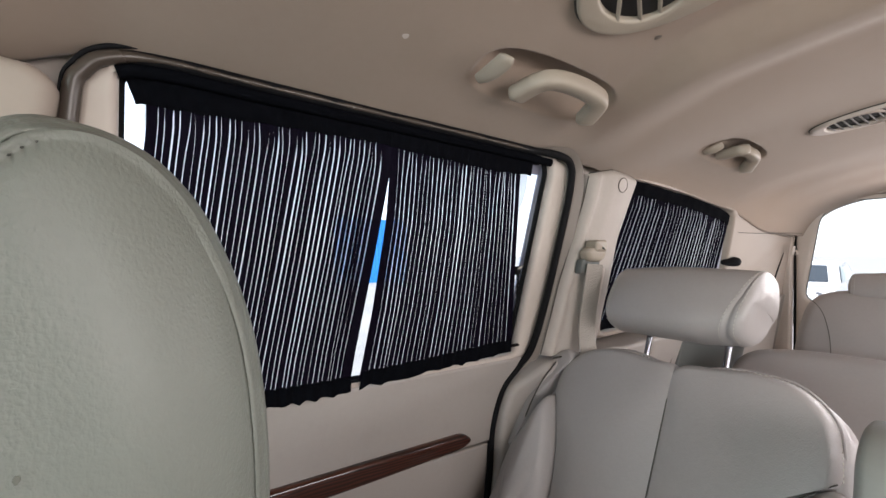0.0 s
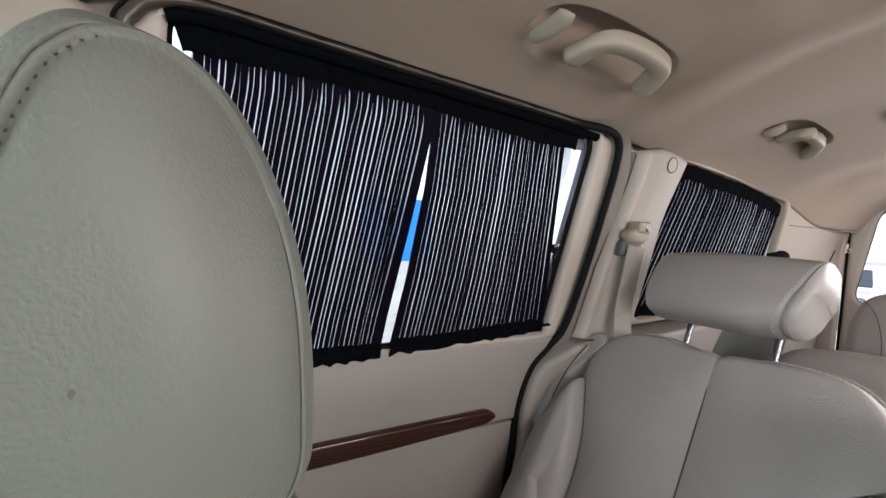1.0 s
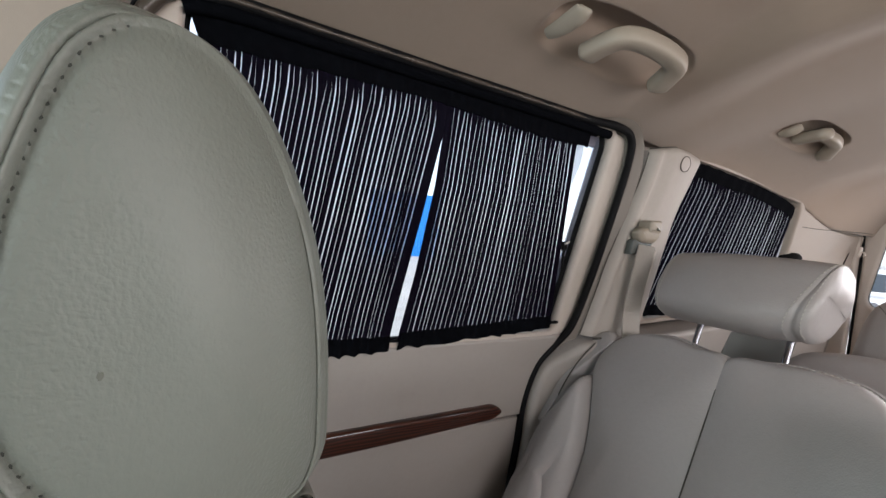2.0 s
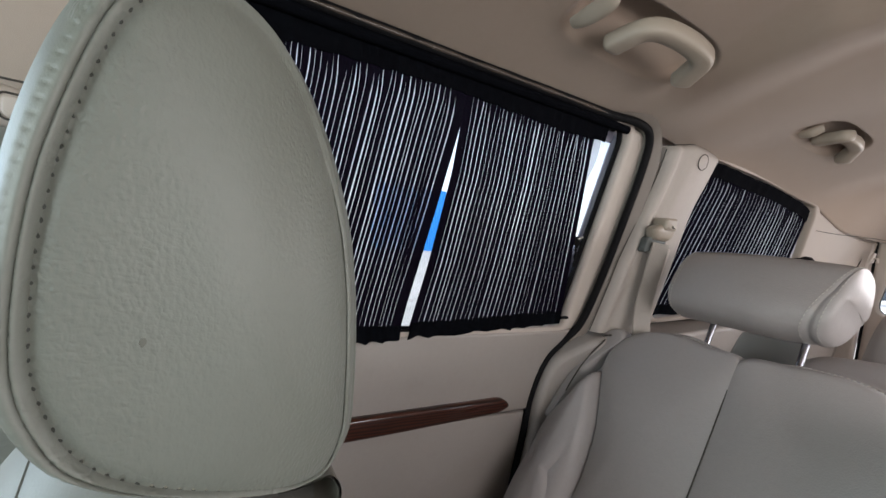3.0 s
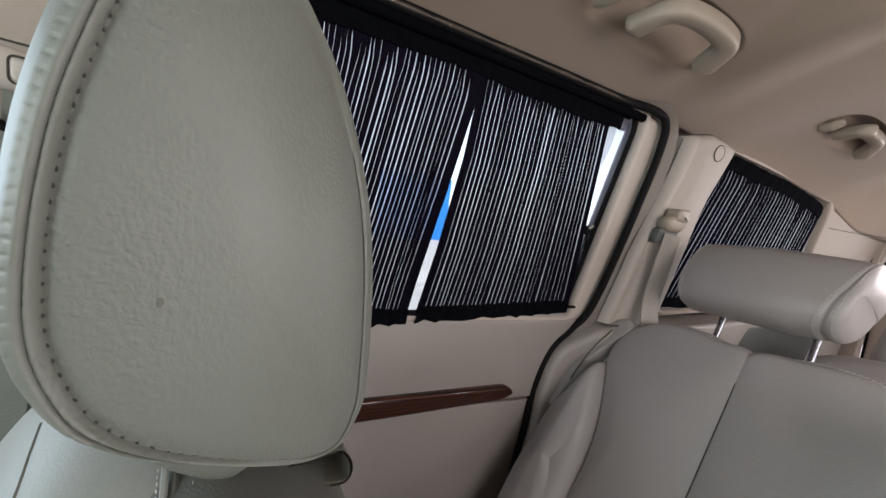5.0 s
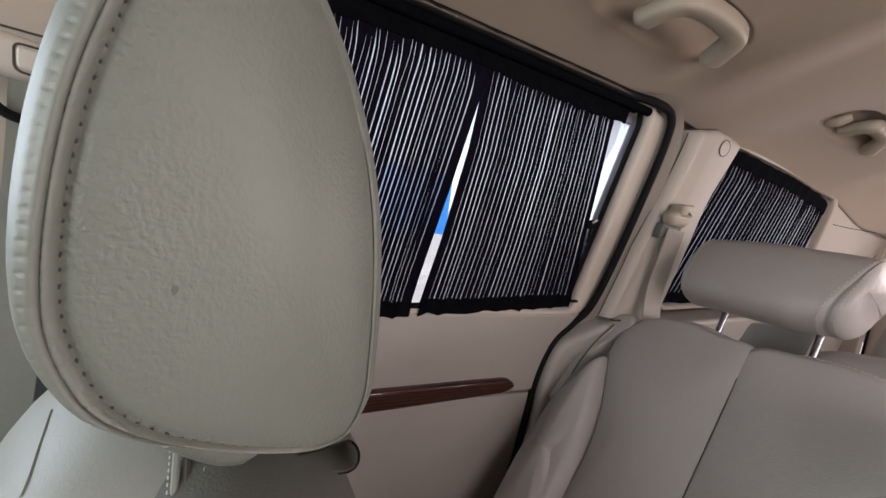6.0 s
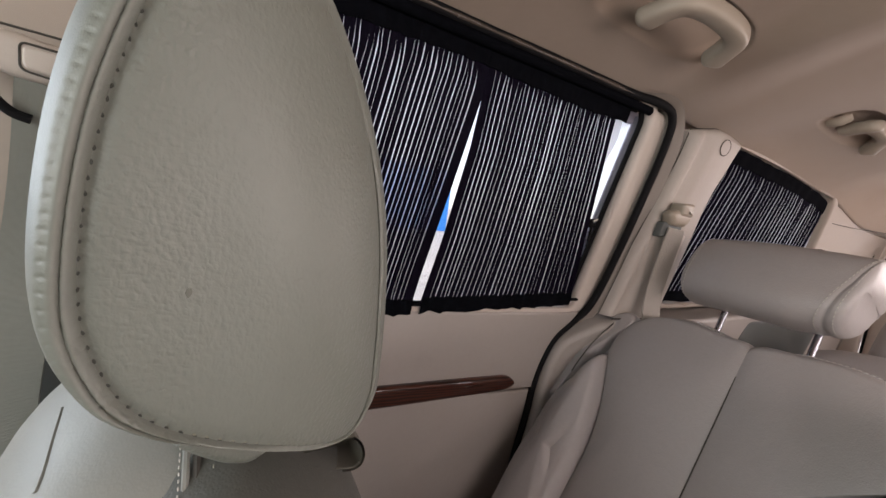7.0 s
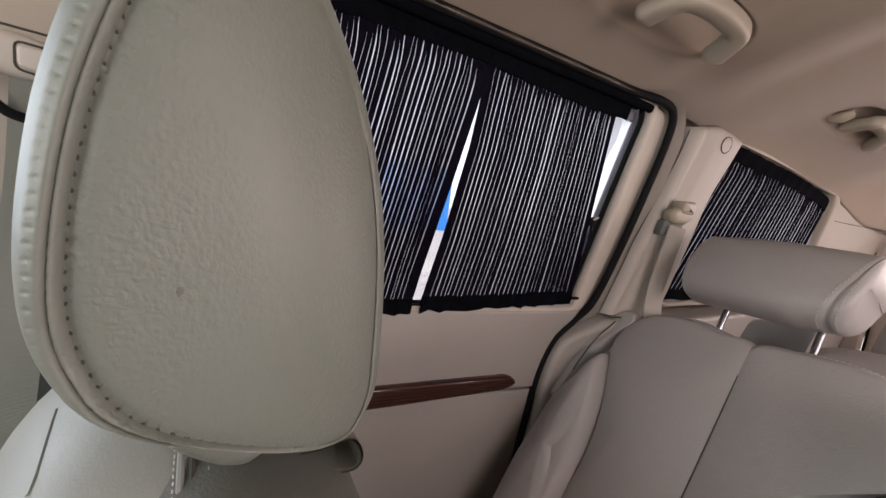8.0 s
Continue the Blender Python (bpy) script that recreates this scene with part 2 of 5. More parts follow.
def curtain_material(name, color, show):
    """Dark stretch fabric; show is the share of light that the open knit lets straight through."""
    m = bpy.data.materials.new(name)
    m.use_nodes = True
    nt = m.node_tree
    b = nt.nodes["Principled BSDF"]
    b.inputs["Roughness"].default_value = 0.9
    b.inputs["Sheen Weight"].default_value = 0.0
    b.inputs["Specular IOR Level"].default_value = 0.02
    tc = nt.nodes.new("ShaderNodeTexCoord")
    no = nt.nodes.new("ShaderNodeTexNoise")
    no.inputs["Scale"].default_value = 90
    nt.links.new(tc.outputs["Object"], no.inputs["Vector"])
    mr = nt.nodes.new("ShaderNodeMapRange")
    mr.inputs["To Min"].default_value, mr.inputs["To Max"].default_value = 0.6, 1.4
    nt.links.new(no.outputs["Fac"], mr.inputs["Value"])
    sc = nt.nodes.new("ShaderNodeVectorMath")
    sc.operation = "SCALE"
    sc.inputs[0].default_value = color
    nt.links.new(mr.outputs[0], sc.inputs["Scale"])
    nt.links.new(sc.outputs[0], b.inputs["Base Color"])
    tr = nt.nodes.new("ShaderNodeBsdfTransparent")
    mx = nt.nodes.new("ShaderNodeMixShader")
    mx.inputs[0].default_value = show
    nt.links.new(b.outputs[0], mx.inputs[1])
    nt.links.new(tr.outputs[0], mx.inputs[2])
    nt.links.new(mx.outputs[0], nt.nodes["Material Output"].inputs[0])
    return m


CLOTH = curtain_material("black_gathered_mesh", (0.0045, 0.0034, 0.0078), 0.001)
CLOTH_BAND = curtain_material("black_hem_cloth", (0.0030, 0.0034, 0.0048), 0.0)


def glass_material(name, tint):
    m = bpy.data.materials.new(name)
    m.use_nodes = True
    nt = m.node_tree
    nt.nodes.remove(nt.nodes["Principled BSDF"])
    tr = nt.nodes.new("ShaderNodeBsdfTransparent")
    tr.inputs[0].default_value = (*tint, 1)
    gl = nt.nodes.new("ShaderNodeBsdfGlossy")
    gl.inputs["Roughness"].default_value = 0.02
    fr = nt.nodes.new("ShaderNodeFresnel")
    fr.inputs[0].default_value = 1.45
    mx = nt.nodes.new("ShaderNodeMixShader")
    nt.links.new(fr.outputs[0], mx.inputs[0])
    nt.links.new(tr.outputs[0], mx.inputs[1])
    nt.links.new(gl.outputs[0], mx.inputs[2])
    nt.links.new(mx.outputs[0], nt.nodes["Material Output"].inputs[0])
    return m


# for an added diffusing sheet that keeps the curtain slits evenly white
def diffuser_material():
    m = bpy.data.materials.new("white_slit_diffuser")
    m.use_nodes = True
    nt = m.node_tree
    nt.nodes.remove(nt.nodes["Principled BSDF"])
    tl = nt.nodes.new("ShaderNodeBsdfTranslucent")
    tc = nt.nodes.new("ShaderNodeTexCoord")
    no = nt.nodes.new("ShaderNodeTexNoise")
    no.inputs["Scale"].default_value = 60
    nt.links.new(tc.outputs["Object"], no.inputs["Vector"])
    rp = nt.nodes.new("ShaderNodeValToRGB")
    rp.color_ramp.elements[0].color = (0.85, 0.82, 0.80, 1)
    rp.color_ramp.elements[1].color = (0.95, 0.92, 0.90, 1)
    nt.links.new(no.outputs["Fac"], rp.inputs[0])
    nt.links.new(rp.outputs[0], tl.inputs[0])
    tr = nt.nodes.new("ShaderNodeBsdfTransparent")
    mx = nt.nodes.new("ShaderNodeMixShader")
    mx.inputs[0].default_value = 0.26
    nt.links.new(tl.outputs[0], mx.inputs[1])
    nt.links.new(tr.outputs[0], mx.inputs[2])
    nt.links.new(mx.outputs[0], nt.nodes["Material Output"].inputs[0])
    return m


DIFFUSER = diffuser_material()
GLASS = glass_material("tinted_window_glass", (0.84, 0.88, 0.90))


# ---- building helpers ----
def link_mesh(name, me, mat, parent=None, label="", smooth=True, sharp=38):
    if mat:
        me.materials.append(mat)
    if smooth:
        me.polygons.foreach_set("use_smooth", [True] * len(me.polygons))
        me.set_sharp_from_angle(angle=radians(sharp))
    ob = new(name, me)
    if parent:
        ob.parent = parent
    if label:
        ob["label"] = label
    return ob


def part(name, bm, mat, parent=None, label="", smooth=True, sharp=38):
    """Links a bmesh as one mesh object under a thing or a part."""
    bmesh.ops.recalc_face_normals(bm, faces=bm.faces)
    me = bpy.data.meshes.new(name)
    bm.to_mesh(me)
    bm.free()
    return link_mesh(name, me, mat, parent, label, smooth, sharp)


def thing(name, at, label, category, group="", kind=""):
    e = new(name)
    e.empty_display_size = 0.05
    return tagged(e, label, category, group, kind)


def ring_mesh(rings, close_u=True, caps=True):
    """A bmesh skin over rings of equally many points."""
    bm = bmesh.new()
    vs = [[bm.verts.new(p) for p in r] for r in rings]
    n = len(rings[0])
    for a, b in zip(vs, vs[1:]):
        for i in range(n if close_u else n - 1):
            j = (i + 1) % n
            bm.faces.new((a[i], a[j], b[j], b[i]))
    if caps and close_u:
        for r in (vs[0], vs[-1]):
            c = bm.verts.new(sum((v.co for v in r), Vector()) / n)
            for i in range(n):
                bm.faces.new((r[i], r[(i + 1) % n], c))
    return bm


def spline(ctrl, n, closed=True):
    """n points on a Catmull-Rom curve through the control points."""
    c = [Vector(p) for p in ctrl]
    k = len(c)
    out = []
    spans = k if closed else k - 1
    for i in range(n):
        s = i / (n if closed else n - 1) * spans
        a = min(int(s), spans - 1)
        t = s - a
        g = (lambda q: c[q % k]) if closed else (lambda q: c[max(0, min(k - 1, q))])
        p0, p1, p2, p3 = g(a - 1), g(a), g(a + 1), g(a + 2)
        out.append(0.5 * ((2 * p1) + (p2 - p0) * t + (2 * p0 - 5 * p1 + 4 * p2 - p3) * t * t + (3 * p1 - p0 - 3 * p2 + p3) * t ** 3))
    return out


def tube_bm(points, radius, n=10, flat=1.0, closed=False):
    """A tube along the points; radius is a number or a function of 0..1."""
    pts = [Vector(p) for p in points]
    rings, up = [], None
    for i, p in enumerate(pts):
        a = pts[i - 1] if i or closed else p
        b = pts[(i + 1) % len(pts)] if i < len(pts) - 1 or closed else p
        t = (b - a).normalized()
        if up is None:
            up = t.orthogonal().normalized()
        up = (up - t * up.dot(t)).normalized()
        side = t.cross(up)
        r = radius(i / (len(pts) - 1)) if callable(radius) else radius
        rings.append([p + (up * math.cos(q) * flat + side * math.sin(q)) * r for q in [2 * math.pi * j / n for j in range(n)]])
    if closed:
        rings.append(rings[0])
        return ring_mesh(rings, caps=False)
    return ring_mesh(rings)


def rounded(pts, r, steps=6):
    """A closed polygon with its corners rounded; r is one radius or one for each corner."""
    out, n = [], len(pts)
    for i in range(n):
        p, a, b = Vector(pts[i]), Vector(pts[i - 1]), Vector(pts[(i + 1) % n])
        ri = r[i] if isinstance(r, (list, tuple)) else r
        u, v = (a - p), (b - p)
        d = min(ri, u.length * 0.48, v.length * 0.48)
        s, e = p + u.normalized() * d, p + v.normalized() * d
        if d < 1e-5:
            out.append(p)
            continue
        for k in range(steps + 1):
            t = k / steps
            out.append(s * (1 - t) ** 2 + p * 2 * t * (1 - t) + e * t * t)
    return out


def plate_mesh(name, loops, lo, hi, bevel, place, steps=2):
    """A flat plate with openings: loops in a plane, thickness lo..hi, edges rounded, laid into the world by place(u, v, w)."""
    cu = bpy.data.curves.new(name, "CURVE")
    cu.dimensions, cu.fill_mode = "2D", "BOTH"
    cu.extrude = max((hi - lo) / 2 - bevel, 0.0)
    cu.bevel_depth, cu.bevel_resolution, cu.offset = bevel, steps, -bevel
    for lp in loops:
        sp = cu.splines.new("POLY")
        sp.points.add(len(lp) - 1)
        for q, p in zip(sp.points, lp):
            q.co = (p[0], p[1], 0, 1)
        sp.use_cyclic_u = True
    ob = bpy.data.objects.new(name, cu)
    scene.collection.objects.link(ob)
    me = bpy.data.meshes.new_from_object(ob.evaluated_get(bpy.context.evaluated_depsgraph_get()))
    bpy.data.objects.remove(ob)
    bpy.data.curves.remove(cu)
    me.materials.clear()
    mid = (lo + hi) / 2
    for v in me.vertices:
        v.co = place(v.co.x, v.co.y, v.co.z + mid)
    bm = bmesh.new()
    bm.from_mesh(me)
    bmesh.ops.remove_doubles(bm, verts=bm.verts, dist=1e-5)
    bpy.data.meshes.remove(me)
    return bm


def side(y, z, d=0.0):
    """A place on the cabin's side wall, which leans inwards and narrows to the rear; d is the way into the cabin."""
    return Vector((-0.71 + 0.043 * (y - 0.41) + 0.174 * (z - 0.745) + d, y, z))


def side_far(y, z, d=0.0):
    p = side(y, z, d)
    return Vector((-p.x, p.y, p.z))


def smooth01(a, b, t):
    t = min(1, max(0, (t - a) / (b - a)))
    return t * t * (3 - 2 * t)


def line_through(*pts):
    """y as a function of z, straight between the given (z, y) points."""
    zs, ys = [p[0] for p in pts], [p[1] for p in pts]
    return lambda z: float(np.interp(z, zs, ys))


def stitch_row(name, pts, parent, mat, length=0.0045, radius=0.0009, gap=0.0035, normal_lift=0.0):
    """A row of short stitches along a line of points."""
    bm = bmesh.new()
    pts = [Vector(p) for p in pts]
    run, want, seg = 0.0, 0.0, []
    for a, b in zip(pts, pts[1:]):
        L = (b - a).length
        while want < run + L:
            seg.append((a.lerp(b, (want - run) / max(L, 1e-9)), (b - a).normalized()))
            want += length + gap
        run += L
    for c, t in seg:
        o = t.orthogonal().normalized()
        q = t.cross(o)
        ring = []
        for s, r in ((-0.5, 0.35), (-0.3, 1.0), (0.3, 1.0), (0.5, 0.35)):
            ring.append([bm.verts.new(c + t * s * length + (o * math.cos(k * math.pi / 2.5) + q * math.sin(k * math.pi / 2.5)) * radius * r) for k in range(5)])
        for r0, r1 in zip(ring, ring[1:]):
            for k in range(5):
                bm.faces.new((r0[k], r0[(k + 1) % 5], r1[(k + 1) % 5], r1[k]))
        bm.faces.new(ring[0])
        bm.faces.new(ring[-1])
    me = bpy.data.meshes.new(name)
    bm.to_mesh(me)
    bm.free()
    return link_mesh(name, me, mat, parent)


def cushion(outline, place, front, back, edge, crown=0.0, n=72, rings=7, inner=8, closed_spline=True):
    """A stuffed panel: an outline filled with a rounded rim and a crowned face; place(u, v, w) lays it into the world."""
    o = spline(outline, n) if closed_spline else [Vector(p) for p in outline]
    c = sum(o, Vector((0, 0))) / len(o)
    out = []

    def ring(inset, w, scale=None):
        r = []
        for p in o:
            d = p - c
            k = max(0.0, 1 - inset / max(d.length, 1e-6)) if scale is None else scale * max(0.0, 1 - edge / max(d.length, 1e-6))
            q = c + d * k
            r.append(place(q.x, q.y, w))
        return r

    out.append(ring(edge * 0.6, -back))
    out.append(ring(edge * 0.15, -back * 0.8))
    out.append(ring(0.0, -back * 0.4))
    for i in range(rings + 1):
        a = math.pi / 2 * i / rings
        out.append(ring(edge * (1 - math.cos(a)), front * math.sin(a)))
    for i in range(1, inner):
        s = 1 - i / inner
        out.append(ring(0, front + crown * (1 - s * s), s))
    return ring_mesh(out)


# ---- cabin shell ----
DOOR_WINDOW = rounded([(0.098, 0.748), (0.781, 0.757), (0.829, 1.145), (0.822, 1.168), (0.450, 1.186), (0.103, 1.193)], [0.02, 0.012, 0.01, 0.02, 0.3, 0.02])
QUARTER_WINDOW = rounded([(1.085, 0.765), (1.712, 0.80), (1.712, 1.119), (1.40, 1.147), (1.10, 1.165)], [0.03, 0.05, 0.05, 0.3, 0.03])
SHELL_DOOR = rounded([(0.06, 0.735), (0.87, 0.745), (0.925, 1.150), (0.92, 1.190), (0.06, 1.205)], 0.02)
FAR_DOOR_WINDOW = rounded([(0.10, 0.76), (0.79, 0.765), (0.84, 1.165), (0.45, 1.19), (0.10, 1.19)], 0.03)
FAR_QUARTER_WINDOW = rounded([(1.085, 0.765), (1.735, 0.80), (1.730, 1.095), (1.10, 1.150)], 0.04)
FRONT_WINDOW = rounded([(-0.95, 0.76), (-0.19, 0.755), (-0.17, 1.17), (-0.62, 1.17)], 0.04)


def box_loop(y0, y1, z0, z1):
    return [Vector(p) for p in ((y0, z0), (y1, z0), (y1, z1), (y0, z1))]


shell = part("wall_near", plate_mesh("wall_near", [box_loop(-1.25, 2.40, 0.0, 1.33), SHELL_DOOR, QUARTER_WINDOW, FRONT_WINDOW], -0.075, -0.035, 0.002, side), TRIM)
tagged(shell, "beige side wall of the cabin with window openings", "wall", kind="structure")
shell = part("wall_far", plate_mesh("wall_far", [box_loop(-1.25, 2.40, 0.0, 1.33), FAR_DOOR_WINDOW, FAR_QUARTER_WINDOW], -0.075, -0.035, 0.002, side_far), TRIM)
tagged(shell, "plain beige far side wall of the cabin with windows", "wall", kind="structure")
bm = plate_mesh("wall_front", [box_loop(-0.80, 0.80, 0.0, 1.30), rounded([(-0.66, 0.78), (0.66, 0.78), (0.58, 1.20), (-0.58, 1.20)], 0.06)], -0.02, 0.02, 0.002, lambda u, v, w: Vector((u, -1.22 + w, v)))
tagged(part("wall_front", bm, TRIM), "beige front bulkhead with the windscreen opening", "wall", kind="structure")
bm = plate_mesh("floor", [box_loop(-0.80, 0.80, -1.25, 2.45)], -0.04, 0.0, 0.002, lambda u, v, w: Vector((u, v, w)))
tagged(part("floor", bm, FLOORMAT), "grey-brown carpeted cabin floor", "floor", kind="structure")


def edge_height(y):
    return 1.203 - 0.034 * (1 - smooth01(-0.02, 0.095, y)) - 0.012 * smooth01(0.20, 0.50, y) - 0.008 * smooth01(0.55, 0.80, y) - 0.023 * smooth01(0.80, 1.12, y) - 0.046 * smooth01(1.15, 1.75, y) - 0.059 * smooth01(1.64, 2.0, y) - 0.008 * smooth01(1.8, 2.4, y)


def roof_height(x, y):
    ze = edge_height(y)
    xe = abs(side(y, ze).x) + 0.004
    yy = y - 0.28 * max(0.0, abs(x) - 0.30)
    zc = 1.294 - 0.046 * smooth01(0.715, 0.800, yy) + 0.024 * smooth01(0.810, 0.905, yy) - 0.015 * smooth01(1.3, 2.1, y) - 0.030 * smooth01(2.15, 2.42, y)
    k = min(1.0, abs(x) / xe)
    fil = 0.035 * smooth01(0.98, 1.25, y) + 0.060 * smooth01(1.62, 1.85, y)
    z = zc - (zc - ze - fil) * k ** 1.7 - fil * k ** 12
    # recesses behind the grab handles: a steep inboard wall, open towards the window
    for cx, cy, ax, ay, dp in ((-0.468, 0.643, 0.056, 0.146, 0.030), (-0.452, 1.300, 0.050, 0.125, 0.020)):
        q = abs((x - cx) / ax) ** 3.2 + abs((y - cy) / ay) ** 3.2
        if q < 1:
            z += dp * smooth01(1.0, 0.45, q) * (1 - 0.85 * smooth01(cx + 0.2 * ax, cx - 0.95 * ax, x))
    # the third step: a soft cross fold over the last row
    z += 0.010 * math.exp(-((y - 1.98) / 0.07) ** 2) * (1 - k ** 2)
    return z


def headliner():
    bm = bmesh.new()
    xs = np.concatenate([np.linspace(-1, -0.885, 14), np.linspace(-0.88, -0.56, 90), np.linspace(-0.55, 1, 80)])
    ys = np.concatenate([np.linspace(-1.24, 0.2, 60), np.linspace(0.21, 0.475, 28), np.linspace(0.48, 0.81, 84), np.linspace(0.82, 1.16, 40), np.linspace(1.165, 1.44, 60), np.linspace(1.45, 1.60, 14), np.linspace(1.62, 2.40, 60)])
    grid = []
    for y in ys:
        xe = abs(side(y, edge_height(y)).x) + 0.006
        grid.append([bm.verts.new((s * xe, y, roof_height(s * xe, y))) for s in xs])
    for a, b in zip(grid, grid[1:]):
        for i in range(len(xs) - 1):
            bm.faces.new((a[i], b[i], b[i + 1], a[i + 1]))
    for f in bm.faces:
        f.normal_update()
    me = bpy.data.meshes.new("ceiling")
    bm.to_mesh(me)
    bm.free()
    ob = link_mesh("ceiling", me, LINER, sharp=80)
    so = ob.modifiers.new("thickness", "SOLIDIFY")
    so.thickness, so.offset = 0.02, -1 if me.polygons[0].normal.z < 0 else 1
    return tagged(ob, "beige fabric headliner, soft folds, lightly soiled", "ceiling", kind="structure")


liner = headliner()

# outer roof skin, closes the cabin above the headliner
bm = plate_mesh("roof", [box_loop(-0.78, 0.78, -1.27, 2.46)], 0, 0.02, 0.002, lambda u, v, w: Vector((u, v, 1.325 + w)))
tagged(part("roof", bm, CAR_PAINT), "plain outer roof skin over the headliner", "roof", kind="structure")

# ---- tailgate and rear frame ----
REAR = lambda u, v, w: Vector((u, 2.36 + w - 0.10 * (v - 0.8), v))
bm = plate_mesh("rear_frame", [rounded([(-0.76, 0.0), (0.76, 0.0), (0.72, 1.30), (-0.72, 1.30)], 0.01),
                               rounded([(-0.641, 0.45), (0.641, 0.45), (0.600, 1.196), (-0.600, 1.196)], [0.05, 0.05, 0.15, 0.15], 10)], -0.02, 0.03, 0.008, REAR)
tagged(part("wall_rear", bm, TRIM), "pale beige rear body frame round the tailgate", "wall", kind="structure")
tail = thing("tailgate", None, "beige lined tailgate with a large rear window, closed", "tailgate", kind="structure")
HOLE = rounded([(-0.592, 0.770), (0.592, 0.770), (0.515, 1.181), (-0.515, 1.181)], [0.06, 0.06, 0.10, 0.10], 10)
bm = plate_mesh("tailgate_lining", [rounded([(-0.636, 0.30), (0.636, 0.30), (0.595, 1.191), (-0.595, 1.191)], [0.05, 0.05, 0.145, 0.145], 10), HOLE], 0.012, 0.06, 0.012, REAR)
part("lining", bm, TRIM, tail)
bm = plate_mesh("tailgate_pane", [HOLE], 0.040, 0.044, 0.001, REAR)
ob = part("pane", bm, GLASS, tail, "clear rear window glass")
ob.visible_shadow = False
rim = [REAR(p[0], p[1], 0.034) for p in HOLE]
part("window_seal", tube_bm(rim, 0.003, 8, closed=True), TRIM_DARK, tail)
# bulb seal in the joint between frame and tailgate
loop = rounded([(-0.6385, 0.32), (0.6385, 0.32), (0.5975, 1.1935), (-0.5975, 1.1935)], [0.05, 0.05, 0.148, 0.148], 10)
part("bulb_seal", tube_bm([REAR(p[0], p[1], 0.020) for p in loop], 0.005, 8, closed=True), RUBBER, tail)

# ---- panes of the side windows ----
for nm, loop, fn in (("window_1", SHELL_DOOR, side), ("window_2", QUARTER_WINDOW, side), ("window_3", FRONT_WINDOW, side),
                     ("window_4", FAR_DOOR_WINDOW, side_far), ("window_5", FAR_QUARTER_WINDOW, side_far)):
    ob = part(nm, plate_mesh(nm, [loop], -0.060, -0.056, 0.001, fn), GLASS)
    ob.visible_shadow = False
    tagged(ob, "lightly tinted side window glass", "window", kind="structure")

# ---- rear side door ----
door = thing("door_1", None, "beige and grey rear side door with walnut trim strip, closed", "door", kind="structure")
SEAL = spline([(0.760, 0.10), (0.752, 0.35), (0.747, 0.50), (0.741, 0.60), (0.757, 0.680), (0.797, 0.725), (0.834, 0.770), (0.858, 0.87), (0.880, 1.02), (0.889, 1.11),
               (0.882, 1.157), (0.842, 1.174), (0.70, 1.182), (0.45, 1.191), (0.25, 1.198), (0.15, 1.202), (0.10, 1.196), (0.073, 1.177), (0.060, 1.13), (0.050, 0.90), (0.048, 0.60), (0.048, 0.30), (0.048, 0.10)], 150, closed=False)


def grow(loop, d):
    """The loop moved inwards by d along its own normals."""
    out, n = [], len(loop)
    for i in range(n):
        t = (Vector(loop[(i + 1) % n]) - Vector(loop[i - 1])).normalized()
        out.append(Vector(loop[i]) + Vector((-t.y, t.x)) * d)
    return out


DOOR_EDGE = grow(SEAL, 0.005)
# window surround: from the seal in to the glass, above the belt line
upper = [p for p in DOOR_EDGE if p.y > 0.742]
bm = plate_mesh("window_surround", [[Vector((0.052, 0.744))] + [Vector((0.803, 0.744))] + upper, DOOR_WINDOW], -0.012, 0.014, 0.010, side, 3)
part("window_surround", bm, TRIM, door, "beige moulded window surround")
# upper panel from the belt line down to the walnut strip
low = [p for p in DOOR_EDGE if 0.566 < p.y <= 0.742 and p.x > 0.4]
bm = plate_mesh("upper_panel", [[Vector((0.052, 0.566))] + low + [Vector((0.806, 0.7495)), Vector((0.052, 0.7455))]], -0.036, 0.0165, 0.008, side, 3)
part("upper_panel", bm, TRIM_GREY, door)
low = [p for p in DOOR_EDGE if p.y <= 0.562 and p.x > 0.4]
bm = plate_mesh("lower_panel", [[Vector((0.052, 0.10))] + low + [Vector((0.742, 0.562)), Vector((0.052, 0.562))]], -0.036, 0.010, 0.006, side, 3)
part("lower_panel", bm, TRIM_GREY, door)
WOOD_LOOP = rounded([(0.06, 0.555), (0.37, 0.560), (0.655, 0.575), (0.681, 0.590), (0.655, 0.609), (0.37, 0.605), (0.06, 0.599)], [0.005, 0.2, 0.02, 0.02, 0.02, 0.2, 0.005])
bm = plate_mesh("wood_strip", [WOOD_LOOP], 0.008, 0.030, 0.009, side, 4)
part("walnut_strip", bm, WOOD, door, "glossy dark walnut trim strip")
# black cloth-covered channel over the top of the window
top_run = [p for p in grow(SEAL, 0.0135) if p.y > 1.15 and 0.10 < p.x < 0.822]
part("top_channel", tube_bm([side(p.x, p.y, 0.009) for p in top_run], 0.0085, 10), CLOTH_BAND, door, "black channel above the window")
# black inner lip of the window channel, pale guide on its rear edge
lip = [side(p[0], p[1], -0.012) for p in DOOR_WINDOW]
part("channel_lip", tube_bm(lip, 0.0055, 8, closed=True), RUBBER, door)
guide = [side(0.7915 + 0.047 * k / 12, 0.750 + 0.41 * k / 12, -0.030) for k in range(13)]
part("glass_guide", tube_bm(guide, 0.0085, 12), GUIDE, door, "dark blue-grey glass guide")
